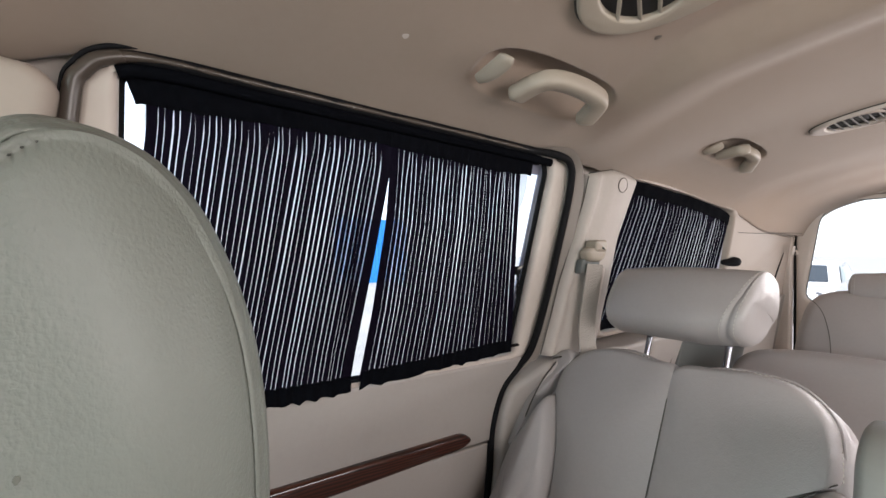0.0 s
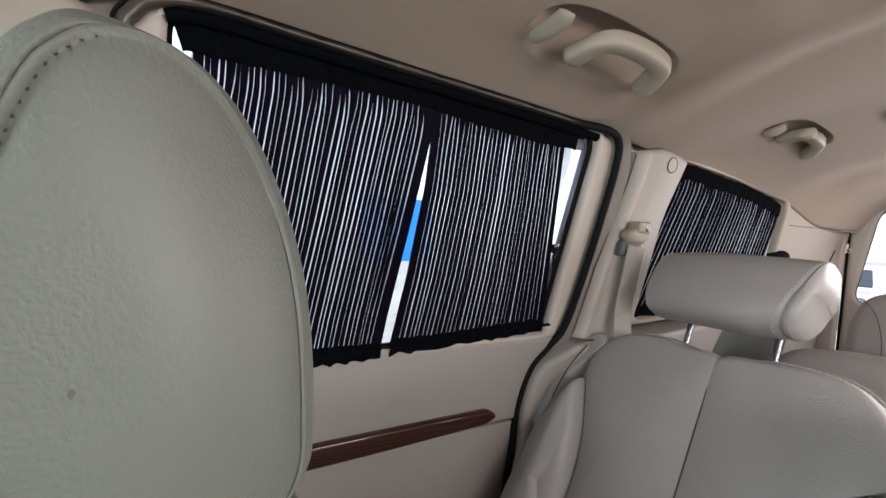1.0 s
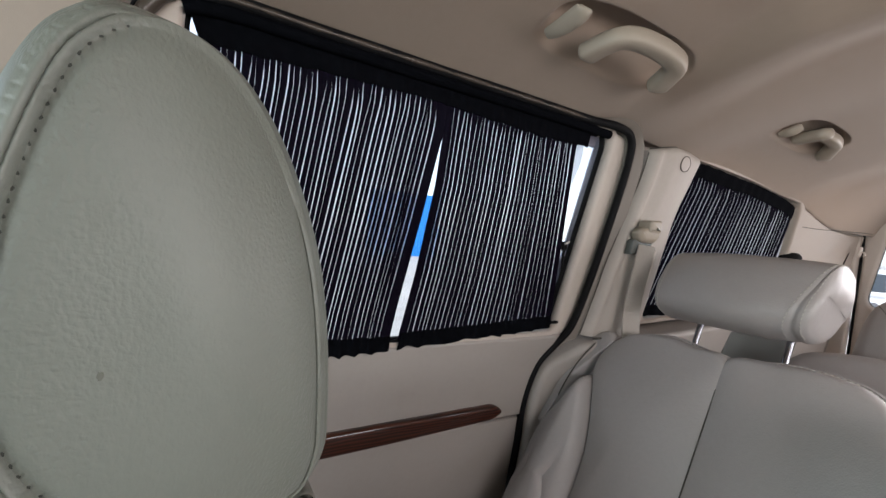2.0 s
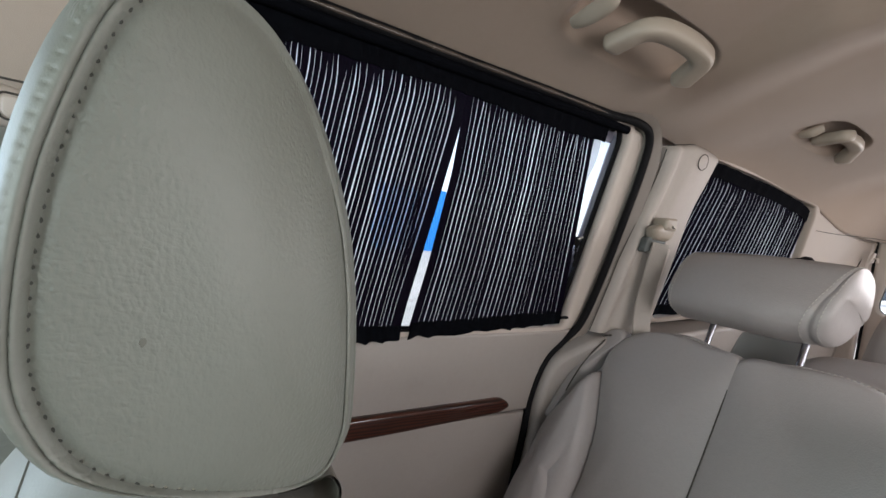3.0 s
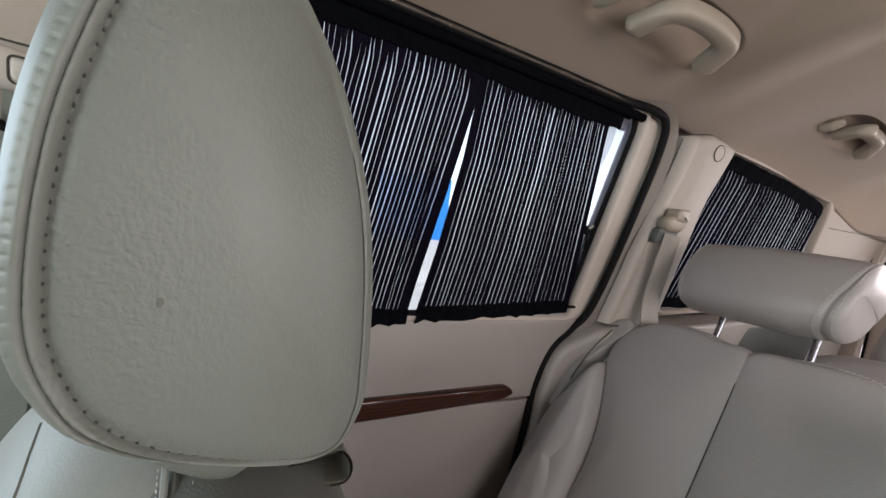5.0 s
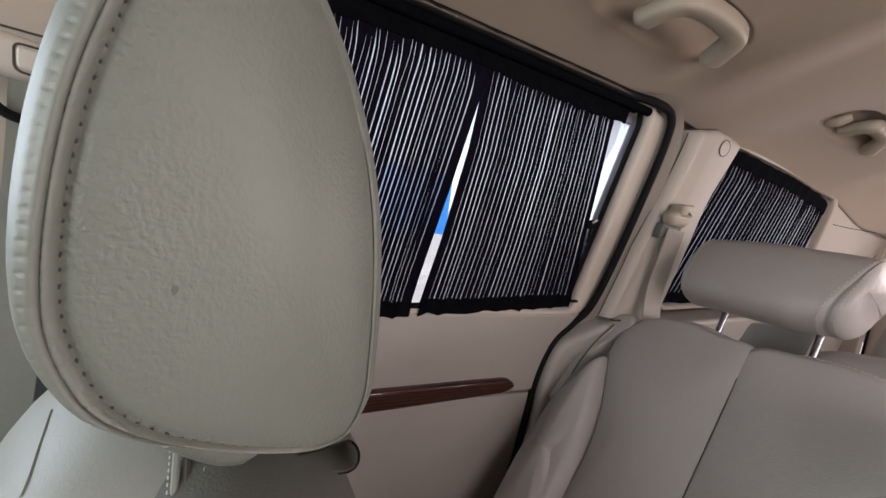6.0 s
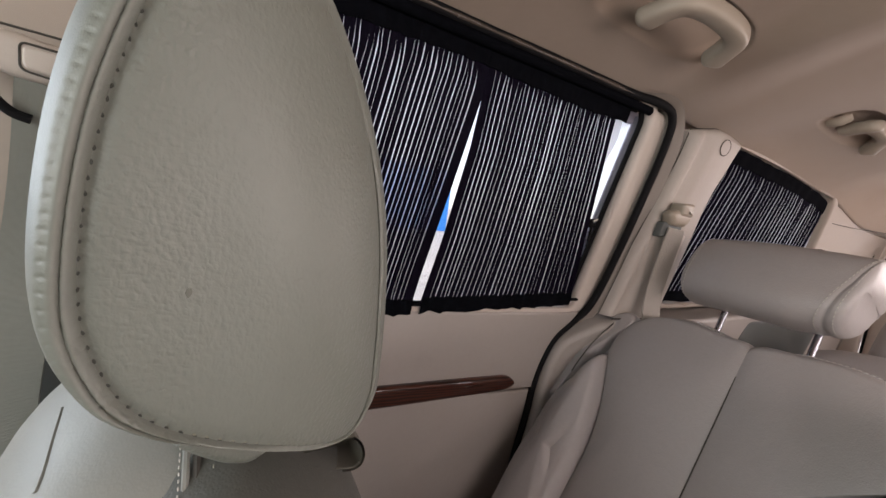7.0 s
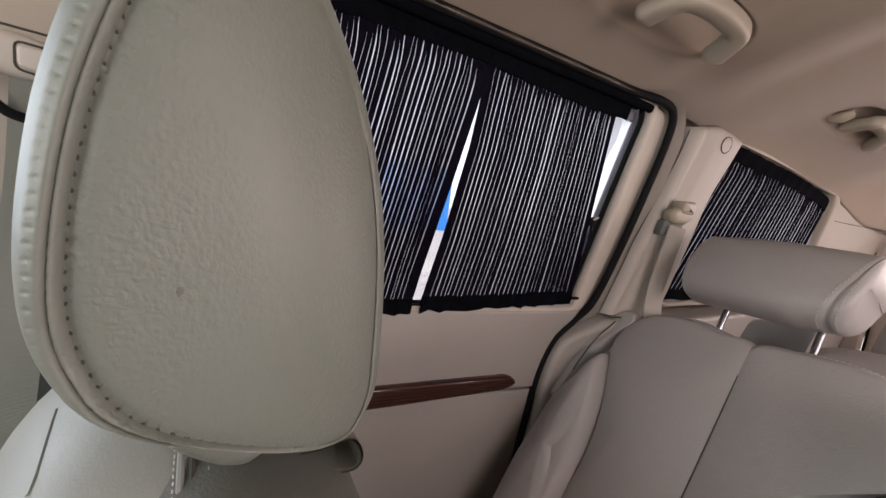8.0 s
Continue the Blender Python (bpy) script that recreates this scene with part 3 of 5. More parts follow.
# plain blue-grey plate added inside the glass, along its top
bm = plate_mesh("glass_top_band", [rounded([(0.70, 1.149), (0.846, 1.146), (0.852, 1.19), (0.70, 1.19)], 0.004)], -0.040, -0.030, 0.003, side)
part("glass_top_band", bm, GUIDE, door, "blue-grey band along the top of the glass")


# outer seal on the body opening; at the rear it stands out from the door towards the pillar
def seal_out(p):
    k = smooth01(0.74, 0.86, p.x) * smooth01(0.68, 0.78, p.y)
    return Vector((p.x - 0.0225 * k, p.y)), 0.011 + 0.018 * k


SEAL_LINE = [seal_out(p) for p in SEAL]
ob = part("door_seal", tube_bm([side(p.x, p.y, d) for p, d in SEAL_LINE], lambda s: 0.0076 + 0.0004 * smooth01(0.42, 0.55, s), 10), RUBBER)
tagged(ob, "black rubber weatherstrip round the door opening", "seal", kind="structure")

# ---- trim round the door and on the pillars ----
ob = part("trim_cant_rail", tube_bm([side(p[0], p[1] - 0.001, 0.016) for p in SEAL if p.y > 1.0 and p.x < 0.80], lambda s: 0.0036 + 0.0052 * smooth01(0.46, 0.70, s) + 0.0006 * math.sin(s * 110) * smooth01(0.6, 0.4, s), 12), STRIP)
tagged(ob, "brown edge strip along the roof rail", "trim", kind="structure")
ob = part("trim_corner_gap", tube_bm([side(p.x, p.y, 0.016) for p in grow(SEAL, -0.0105)[94:124]], lambda s: 0.0008 + 0.0024 * math.sin(s * math.pi), 10), RUBBER)
tagged(ob, "black gap between edge strip and headliner", "trim", kind="structure")
# the flange lies between the door seal and the pillar cover and turns forward under the roof rail
FLANGE_OUT = grow([p for p, d in SEAL_LINE], -0.0300)
FLANGE_IN = grow([p for p, d in SEAL_LINE], -0.0020)
rings = []
for i, (p, d) in enumerate(SEAL_LINE):
    if p.x > 0.755 and p.y > 0.725:
        k = smooth01(0.755, 0.845, p.x)
        a, c = FLANGE_IN[i], FLANGE_IN[i].lerp(FLANGE_OUT[i], (0.22 + 0.78 * k) * (1 - 0.42 * smooth01(1.10, 1.17, p.y)))
        ends = side(a.x, a.y, d - 0.006), side(c.x, c.y, d + 0.005 + 0.006 * k)
        m = ends[0].lerp(ends[1], 0.5) + Vector((0.0015, 0, 0))
        away = side(0, 0, -0.03) - side(0, 0, 0)
        rings.append([ends[0], m, ends[1], ends[1] + away, ends[0] + away])
tagged(part("trim_pillar_flange", ring_mesh(rings), FLANGE, sharp=60), "grey-brown flange between door seal and pillar", "trim", kind="structure")
# pillar cover: a rolled front edge, a soft hollow and the flat face that carries the belt
COVER_FRONT = line_through((0.735, 0.827), (0.754, 0.8330), (0.844, 0.850), (0.905, 0.8595), (0.966, 0.8755), (1.035, 0.891), (1.07, 0.9005), (1.105, 0.9070), (1.16, 0.912))
COVER_REAR = line_through((0.735, 0.972), (0.782, 0.980), (0.88, 0.991), (0.944, 0.997), (0.995, 1.000), (1.037, 1.009), (1.07, 1.021), (1.105, 1.033), (1.16, 1.052))
COVER_TOP = line_through((0.83, 1.128), (0.885, 1.141), (0.926, 1.149), (0.962, 1.156), (1.004, 1.152), (1.05, 1.143), (1.08, 1.137))
SECTION = [(0.0, 0.0, 0.020), (0.0, 0.0, 0.036), (0.003, 0.0, 0.047), (0.008, 0.0, 0.0545), (0.014, 0.0, 0.0580), (0.020, 0.0, 0.0568), (0.027, 0.0, 0.0545), (0.035, 0.0, 0.0575), (0.045, 0.0, 0.0638),
           (0.056, 0.04, 0.0667), (0.075, 0.35, 0.0676), (0.075, 0.6, 0.0680), (0.075, 0.85, 0.0680), (0.075, 0.955, 0.0665), (0.075, 0.99, 0.0620), (0.075, 1.0, 0.054), (0.075, 1.0, 0.0)]
rings = []
for v in np.concatenate([np.linspace(0, 0.9, 30), np.linspace(0.92, 0.985, 6), [0.994, 1.0]]):
    row = []
    for lead, share, d in SECTION:
        z = 0.751 + 0.39 * v
        for _ in range(3):
            y0, y1 = COVER_FRONT(z), COVER_REAR(z)
            y = y0 + lead + (y1 - y0 - 0.075) * share
            z = 0.751 + (COVER_TOP(y) - 0.751) * v
        turn = max(0.0, (v - 0.97) / 0.03)
        row.append(side(y, z, d - (0.010 * turn ** 2 if d > 0.04 else 0)))
    rings.append(row)
pillar = thing("trim_pillar", None, "beige moulded pillar cover with round cap", "pillar cover", kind="structure")
part("cover", ring_mesh(rings), COVER_TRIM, pillar, sharp=70)
part("edge_joint", tube_bm([side(COVER_FRONT(z) - 0.0006, z, 0.0370) for z in np.linspace(0.752, 1.140, 24)], 0.0010, 6), CREASE, pillar)
part("top_joint", tube_bm([side(y, COVER_TOP(y) + 0.0006, float(np.interp(y, [0.905, 0.93, 0.97, 1.04], [0.040, 0.052, 0.053, 0.056]))) for y in np.linspace(0.905, 1.045, 20)], 0.0010, 6), CREASE, pillar)
part("cap_groove", tube_bm([side(0.989 + 0.0155 * math.cos(a), 1.1235 + 0.0155 * math.sin(a), 0.0682) for a in np.linspace(0, 2 * math.pi, 28)[:-1]], 0.0009, 6, closed=True), CREASE, pillar)
bm = plate_mesh("cap", [[Vector((0.989 + 0.0147 * math.cos(a), 1.1235 + 0.0147 * math.sin(a))) for a in np.linspace(0, 2 * math.pi, 29)[:-1]]], 0.06, 0.0690, 0.0012, side)
part("cap", bm, COVER_TRIM, pillar)

# lower rear side trim: from the door opening to the tailgate, with the wheel arch bulge
lowseal = [p for p in grow(SEAL, -0.008) if p.x > 0.6 and p.y <= 0.742]
LOWER = lowseal + [Vector((0.85, 0.744)), Vector((1.06, 0.748)), Vector((1.09, 0.745)), Vector((1.74, 0.778)), Vector((2.34, 0.80)), Vector((2.34, 0.05)), Vector((0.77, 0.05))]


def side_arch(y, z, d):
    b = (0.035 * smooth01(0.765, 0.84, y) * (1 - 0.4 * smooth01(1.08, 1.30, y)) + 0.014 * smooth01(0.76, 0.98, y) * smooth01(0.76, 0.62, z) - 0.086 * smooth01(1.90, 2.28, y)) if d > 0 else 0
    return side(y, z, d + b)


bm = plate_mesh("trim_rear_quarter", [LOWER], -0.034, 0.036, 0.012, side_arch, 3)
bmesh.ops.triangulate(bm, faces=bm.faces)
bmesh.ops.subdivide_edges(bm, edges=[e for e in bm.edges if e.calc_length() > 0.08], cuts=2)
tagged(part("trim_rear_quarter", bm, TRIM_GREY, sharp=50), "warm grey moulded trim over the rear wheel arch", "trim", kind="structure")
fold_line = [side_arch(p.x, p.y, 0.0372) for p in spline([(0.842, 0.742), (0.822, 0.715), (0.806, 0.672), (0.792, 0.60), (0.788, 0.50), (0.79, 0.35)], 30, closed=False)]
tagged(part("trim_fold_line", tube_bm(fold_line, 0.0014, 6), CREASE), "fine dark joint in the lower side trim", "trim", kind="structure")
joint = [side(y, 0.7500, 0.0705) for y in np.linspace(0.835, 0.97, 8)]
tagged(part("trim_joint", tube_bm(joint, 0.0018, 6), CREASE), "dark joint line under the pillar cover", "trim", kind="structure")
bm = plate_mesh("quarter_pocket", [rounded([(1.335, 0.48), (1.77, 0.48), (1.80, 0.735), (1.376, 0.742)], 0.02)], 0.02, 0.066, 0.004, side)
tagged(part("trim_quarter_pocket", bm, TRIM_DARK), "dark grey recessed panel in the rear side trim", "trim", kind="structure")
line = [side(y, z, 0.0585) for y, z in ((1.285, 0.46), (1.318, 0.60), (1.352, 0.742))]
tagged(part("trim_quarter_joint", tube_bm(line, 0.003, 6), CREASE), "dark joint in the rear side trim", "trim", kind="structure")
# surround of the quarter window and the trim behind it
hole_top = line_through((1.05, 1.175), (1.10, 1.170), (1.40, 1.151), (1.735, 1.118), (1.76, 0.9))
outer = [Vector((1.05, 0.752)), Vector((2.34, 0.790))] + [Vector((y, max(edge_height(y) - 0.001, hole_top(y) + 0.004))) for y in np.linspace(2.34, 1.05, 40)]
side_rear = lambda y, z, d: side(y, z, d - (0.032 * smooth01(1.95, 2.28, y) if d > -0.02 else 0))
bm = plate_mesh("trim_quarter_window", [outer, QUARTER_WINDOW], -0.036, 0.000, 0.010, side_rear, 3)
tagged(part("trim_quarter_window", bm, TRIM_REAR), "beige quarter window surround and rear pillar cover", "trim", kind="structure")
line = [side(y, 1.045 + 0.012 * smooth01(1.8, 2.3, y), 0.001) for y in np.linspace(1.75, 2.31, 14)]
tagged(part("trim_rear_joint", tube_bm(line, 0.0012, 6), CREASE), "fine joint line across the rear pillar cover", "trim", kind="structure")
gap = [side(2.195 + 0.057 * k / 8, 0.855 + 0.125 * k / 8, -0.026) for k in range(9)]
tagged(part("trim_rear_slit", tube_bm(gap, lambda s: 0.0085 * (1 - s) ** 0.8 + 0.0006, 8, 0.5), BLACKCAV), "dark tapering slit in the rear pillar cover", "trim", kind="structure")
# front pillar with the first belt
BP = rounded([(-0.165, 0.05), (0.036, 0.05), (0.036, 0.80), (0.046, 1.10), (0.055, 1.148), (0.036, 1.166), (-0.06, 1.174), (-0.16, 1.174)], [0.01, 0.01, 0.1, 0.05, 0.02, 0.03, 0.1, 0.01])
bpillar = thing("trim_front_pillar", None, "beige moulded pillar cover behind the front seat", "pillar cover", kind="structure")
# darker trim tone puts the headrest's shade into this pillar's colour
part("cover", plate_mesh("pillar_cover", [BP], -0.036, 0.046, 0.016, side, 4), TRIM_REAR, bpillar)
part("joint", tube_bm([side(y, 1.034 - 0.05 * (y + 0.05), 0.0465) for y in np.linspace(-0.16, 0.03, 8)], 0.0012, 6), CREASE, bpillar)
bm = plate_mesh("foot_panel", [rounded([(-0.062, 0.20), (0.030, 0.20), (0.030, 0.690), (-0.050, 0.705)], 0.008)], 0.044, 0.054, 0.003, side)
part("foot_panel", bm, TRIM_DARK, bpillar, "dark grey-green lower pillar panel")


# ---- window curtains ----
def curtain(name, label, y_front, y_rear, z_bottom, z_top, z_hem, z_head, count, d, rng, border=(0.0, 0.0), gap=0.00145, bow=0.0, edges=None, lead=0):
    """A gathered car curtain: head band, hem band and pleats with slits of daylight between them.
    y_front(z), y_rear(z): its two edges; z_*(y): heights of its bands; edges: those of the pleats; lead: the edge whose lean they share."""
    p_front, p_rear = edges or (y_front, y_rear)
    th = thing(name, None, label, "curtain", "window curtains")

    def band(nm, zlo, zhi, folds, amp, thick, jag):
        bm = bmesh.new()
        n = folds * 8
        rows = []
        for k in range(5):
            v = k / 4
            row = []
            for i in range(n + 1):
                s = i / n
                y0 = y_front((zlo(0.4) + zhi(0.4)) / 2)
                ya = y_front(zlo(y0) * (1 - v) + zhi(y0) * v)
                yb = y_rear(zlo(y0) * (1 - v) + zhi(y0) * v)
                y = ya + (yb - ya) * s
                z = zlo(y) * (1 - v) + zhi(y) * v
                wob = math.sin(s * folds * 2 * math.pi + 1.7 * math.sin(s * 11)) * amp
                if v == 0:
                    z += jag * (1.6 * abs(math.sin(s * folds * 2.1 + 0.8 * math.sin(s * 9))) - 0.8 + 0.4 * math.sin(s * 13 + 2))
                row.append(side(y, z, d + 0.003 + bow * (1 - (z - z_bottom(y)) / (z_top(y) - z_bottom(y))) + wob * (0.4 + 0.6 * abs(1 - 2 * v))))
            rows.append(row)
        front = [[bm.verts.new(p) for p in r] for r in rows]
        rear = [[bm.verts.new(p - Vector((thick, 0, 0))) for p in r] for r in rows]
        for g, flip in ((front, 0), (rear, 1)):
            for a, b in zip(g, g[1:]):
                for i in range(n):
                    q = (a[i], a[i + 1], b[i + 1], b[i])
                    bm.faces.new(q[::-1] if flip else q)
        for a, b in ((front[0], rear[0]), (front[-1], rear[-1])):
            for i in range(n):
                bm.faces.new((a[i], a[i + 1], b[i + 1], b[i]))
        for e in (0, n):
            for k in range(4):
                bm.faces.new((front[k][e], front[k + 1][e], rear[k + 1][e], rear[k][e]))
        return part(nm, bm, CLOTH_BAND, th, sharp=60)

    band("head_band", z_head, z_top, max(8, count // 3), 0.0016, 0.002, 0.0013)
    band("hem_band", z_bottom, z_hem, max(8, count // 3), 0.0028, 0.002, 0.0026)
    # pleats
    nv = 30
    cuts = []
    wave = [(rng.uniform(0, 6.28), rng.uniform(0, 6.28), rng.uniform(0.3, 1.0)) for _ in range(count + 1)]
    drift = [rng.gauss(0, 0.0012) for _ in range(count + 1)]
    drift2 = [rng.gauss(0, 0.0009) for _ in range(count + 1)]
    start = [rng.choice([0.0, 0.0, 0.0, 0.02, 0.05]) for _ in range(count + 1)]
    wide = [max(0.5, rng.gauss(1.0, 0.20)) for _ in range(count + 1)]
    pinch = [(rng.uniform(0.05, 0.95), rng.uniform(0.03, 0.18)) if rng.random() < 0.06 else None for _ in range(count + 1)]
    for i in range(count + 1):
        line = []
        for k in range(nv + 1):
            v = k / nv                       # 0 at the hem, 1 at the head
            zz0 = min(z_bottom(0.4) * (1 - v) + z_top(0.4) * v, z_head(0.4) - 0.002)
            ya, yb = p_front(zz0) + border[0], p_rear(zz0) - border[1]
            s = i / count
            g = 1 - (1 - s) ** 2.5 if lead > 0 else s ** 2.5 if lead < 0 else s
            za = z_head(0.4)
            yta, ytb = p_front(za) + border[0], p_rear(za) - border[1]
            y = yta + (ytb - yta) * s + (ya - yta) * (1 - g) + (yb - ytb) * g
            zb, zt = (z_bottom(y) + z_hem(y)) / 2, z_head(y) + 0.006
            z = zb + (zt - zb) * v
            if 0 < i < count:
                y += drift[i] * (1 - v) + drift2[i] * v
                y += 0.0006 * wave[i][2] * math.sin(3.1 * v + wave[i][0]) + 0.0001 * math.sin(8 * v + wave[i][1])
                y += 0.0040 * math.exp(-((1 - v) / 0.10) ** 2) * (1 if wave[i][2] > 0.75 else 0.25) * math.sin(wave[i][0])
            w = gap * wide[i] * (0.75 + 0.35 * math.sin(2.2 * v + wave[i][1]))
            w *= smooth01(1.0 - start[i], 0.96 - start[i], v)
            w *= 0.64 + 0.36 * smooth01(0.0, 0.55, v)
            if pinch[i]:
                w *= 1 - 0.95 * math.exp(-((v - pinch[i][0]) / pinch[i][1]) ** 2)
            if i in (0, count):
                w = 0
            line.append((y, z, max(0.0, w)))
        cuts.append(line)
    bm = bmesh.new()
    for i in range(count):
        depth = rng.uniform(0.0006, 0.0013)
        rows = []
        for k in range(nv + 1):
            yl, zl, wl = cuts[i][k]
            yr, zr, wr = cuts[i + 1][k]
            a, b = yl + wl / 2, yr - wr / 2
            if i == 0:
                a -= border[0]
            if i == count - 1:
                b += border[1]
            if b < a + 0.0006:
                m = (a + b) / 2
                a, b = m - 0.0003, m + 0.0003
            row = []
            for s, dd in ((0, 0), (0.25, 0.7), (0.5, 1.0), (0.75, 0.7), (1, 0)):
                row.append(bm.verts.new(side(a + (b - a) * s, zl + (zr - zl) * s, d - 0.001 + bow * (1 - (k / nv) * 0.94) + depth * dd)))
            rows.append(row)
        for r0, r1 in zip(rows, rows[1:]):
            for j in range(4):
                bm.faces.new((r0[j], r0[j + 1], r1[j + 1], r1[j]))
    for f in bm.faces:
        f.smooth = True
    me = bpy.data.meshes.new("pleats")
    bm.to_mesh(me)
    bm.free()
    # added translucent sheet behind the pleats; it whitens the daylight in the slits
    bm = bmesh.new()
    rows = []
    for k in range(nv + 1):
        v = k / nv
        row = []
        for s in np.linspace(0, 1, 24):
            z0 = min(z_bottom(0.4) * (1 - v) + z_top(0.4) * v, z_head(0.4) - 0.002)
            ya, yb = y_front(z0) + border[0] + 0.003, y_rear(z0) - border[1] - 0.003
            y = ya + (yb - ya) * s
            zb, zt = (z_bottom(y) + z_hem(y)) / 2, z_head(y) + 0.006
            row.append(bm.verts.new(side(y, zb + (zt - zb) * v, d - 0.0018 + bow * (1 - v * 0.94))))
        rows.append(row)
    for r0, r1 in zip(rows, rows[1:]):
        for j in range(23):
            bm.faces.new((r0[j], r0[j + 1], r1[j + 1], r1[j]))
    part("slit_diffuser", bm, DIFFUSER, th, "added thin white diffusing sheet that whitens the slits between the pleats")
    link_mesh("pleats", me, CLOTH, th, "thin black gathered mesh, slits of daylight between pleats")
    return th


rng = random.Random(7)
hem_lo = lambda y: 0.738 + 0.007 * smooth01(0.40, 0.44, y) + 0.018 * smooth01(0.42, 0.80, y)
head_lo = lambda y: 1.151 - 0.019 * smooth01(0.35, 0.72, y)
head_hi = lambda y: 1.192 - 0.010 * smooth01(0.15, 0.45, y) - 0.016 * smooth01(0.50, 0.80, y)
curtain("window_curtain", "black gathered mesh curtain on the door window, front half", line_through((0.74, 0.136), (1.10, 0.131), (1.130, 0.127), (1.150, 0.119), (1.165, 0.114), (1.175, 0.110), (1.20, 0.101)),
        line_through((0.74, 0.4105), (0.772, 0.4095), (0.808, 0.4175), (0.87, 0.4280), (0.91, 0.4335), (0.97, 0.4385), (1.04, 0.4490), (1.09, 0.4570), (1.20, 0.4600)),
        hem_lo, head_hi, lambda y: hem_lo(y) + 0.029, head_lo, 40, 0.0, rng, (0.004, 0.010), bow=0.018, lead=1,
        edges=(line_through((0.74, 0.100), (1.15, 0.129)), line_through((0.74, 0.4085), (0.80, 0.4150), (0.97, 0.4390), (1.15, 0.4610))))
curtain("window_curtain", "black gathered mesh curtain on the door window, rear half", line_through((0.74, 0.4240), (0.785, 0.4305), (0.866, 0.4405), (0.936, 0.4480), (1.04, 0.4560), (1.087, 0.4580), (1.11, 0.4565), (1.20, 0.4550)),
        line_through((0.74, 0.7620), (0.90, 0.7580), (1.0, 0.7570), (1.085, 0.7600), (1.115, 0.7690), (1.137, 0.7740), (1.20, 0.7785)),
        hem_lo, head_hi, lambda y: hem_lo(y) + 0.0285, head_lo, 32, 0.0, rng, (0.006, 0.004), bow=0.018, lead=-1,
        edges=(line_through((0.74, 0.4240), (0.87, 0.4410), (1.04, 0.4560), (1.15, 0.4580)), line_through((0.74, 0.7620), (1.15, 0.7480))))
qb = lambda y: 0.772 + 0.02 * (y - 1.1)
qt = lambda y: 1.160 - 0.018 * smooth01(1.15, 1.45, y) - 0.028 * smooth01(1.40, 1.70, y) - 0.014 * smooth01(1.63, 1.71, y)
curtain("window_curtain", "black gathered mesh curtain on the rear quarter window", line_through((0.76, 1.03), (1.16, 1.105)), line_through((0.76, 1.704), (1.02, 1.706), (1.12, 1.700)),
        qb, qt, lambda y: qb(y) + 0.028, lambda y: qt(y) - 0.034, 36, -0.014, rng, (0.004, 0.004), gap=0.0027, edges=(line_through((0.76, 0.985), (1.16, 1.105)), line_through((0.76, 1.66), (1.12, 1.700))))


def rod(name, label, pts, r, mat):
    return tagged(part(name, tube_bm(pts, r, 10), mat), label, "curtain rail", "curtain rails")


rod("curtain_rail", "thin black curtain rail above the door window", [side(y, head_hi(y) - 0.004, -0.006) for y in np.linspace(0.10, 0.80, 24)], 0.0042, RUBBER)
rod("curtain_rail", "thin black curtain rail under the door window", [side(y, hem_lo(y) + 0.012, 0.0100) for y in np.linspace(0.10, 0.79, 24)], 0.0034, RUBBER)
rod("curtain_rail", "thin brown curtain rail above the quarter window", [side(y, qt(y) + 0.002, -0.020) for y in np.linspace(1.09, 1.700, 24)], 0.0020, STRIP)

# elastic cord with a toggle on the rear edge of the door curtain
cord = thing("elastic_cord", None, "black elastic cord with toggle hanging on the curtain edge", "cord")
cpts = [side(0.7655 + 0.0006 * k + 0.0008 * math.sin(k * 1.9), 0.930 - 0.0045 * k, 0.008 + 0.0008 * math.cos(k * 1.7)) for k in range(14)]
part("cord", tube_bm(spline(cpts, 60, closed=False), lambda s: 0.0026 + 0.0008 * math.sin(s * 75), 8), RUBBER, cord)
bm = tube_bm([side(0.7650 - 0.0006 * k, 0.927 + 0.003 * k, 0.008) for k in range(7)], lambda s: 0.0040 + 0.0030 * math.sin(s * math.pi), 12)
part("toggle", bm, RUBBER, cord)
part("clasp", tube_bm([side(0.757 + 0.002 * k, 0.941 + 0.0010 * k, 0.0165) for k in range(6)], 0.0020, 8), THREAD_PALE, cord)
clip = thing("curtain_clip", None, "dark blue plastic tie-back clip beside the quarter window", "clip")
part("clip_body", tube_bm(spline([side(1.70, 0.945, -0.012), side(1.722, 0.945, 0.004), side(1.740, 0.947, 0.012), side(1.752, 0.944, 0.016)], 20, closed=False), lambda s: 0.007 + 0.010 * math.sin(s * 2.6), 12, 0.9), RUBBER, clip)

# ---- seat belts ----
def strap(name, pts, width, mat, parent, axis=None, thick=0.0014):
    """A flat band along the points; axis gives its width direction."""
    p = spline(pts, 40, closed=False)
    rings = []
    for i, c in enumerate(p):
        t = (p[min(i + 1, 39)] - p[max(i - 1, 0)]).normalized()
        w = (axis - t * axis.dot(t)).normalized()
        n = t.cross(w)
        rings.append([c + w * width / 2 + n * thick, c - w * width / 2 + n * thick, c - w * width / 2 - n * thick, c + w * width / 2 - n * thick])
    return part(name, ring_mesh(rings), mat, parent)


belt = thing("seat_belt", None, "grey-beige seat belt hanging from the pillar anchor", "seat belt", "seat belts")
strap("webbing", [side(0.9127, 0.9491, 0.0820), side(0.9089, 0.8833, 0.0850), side(0.9041, 0.8081, 0.0910), side(0.8993, 0.7141, 0.1170), side(0.8946, 0.6201, 0.1220)], 0.046, WEB, belt, Vector((0.15, 1, 0.1)))
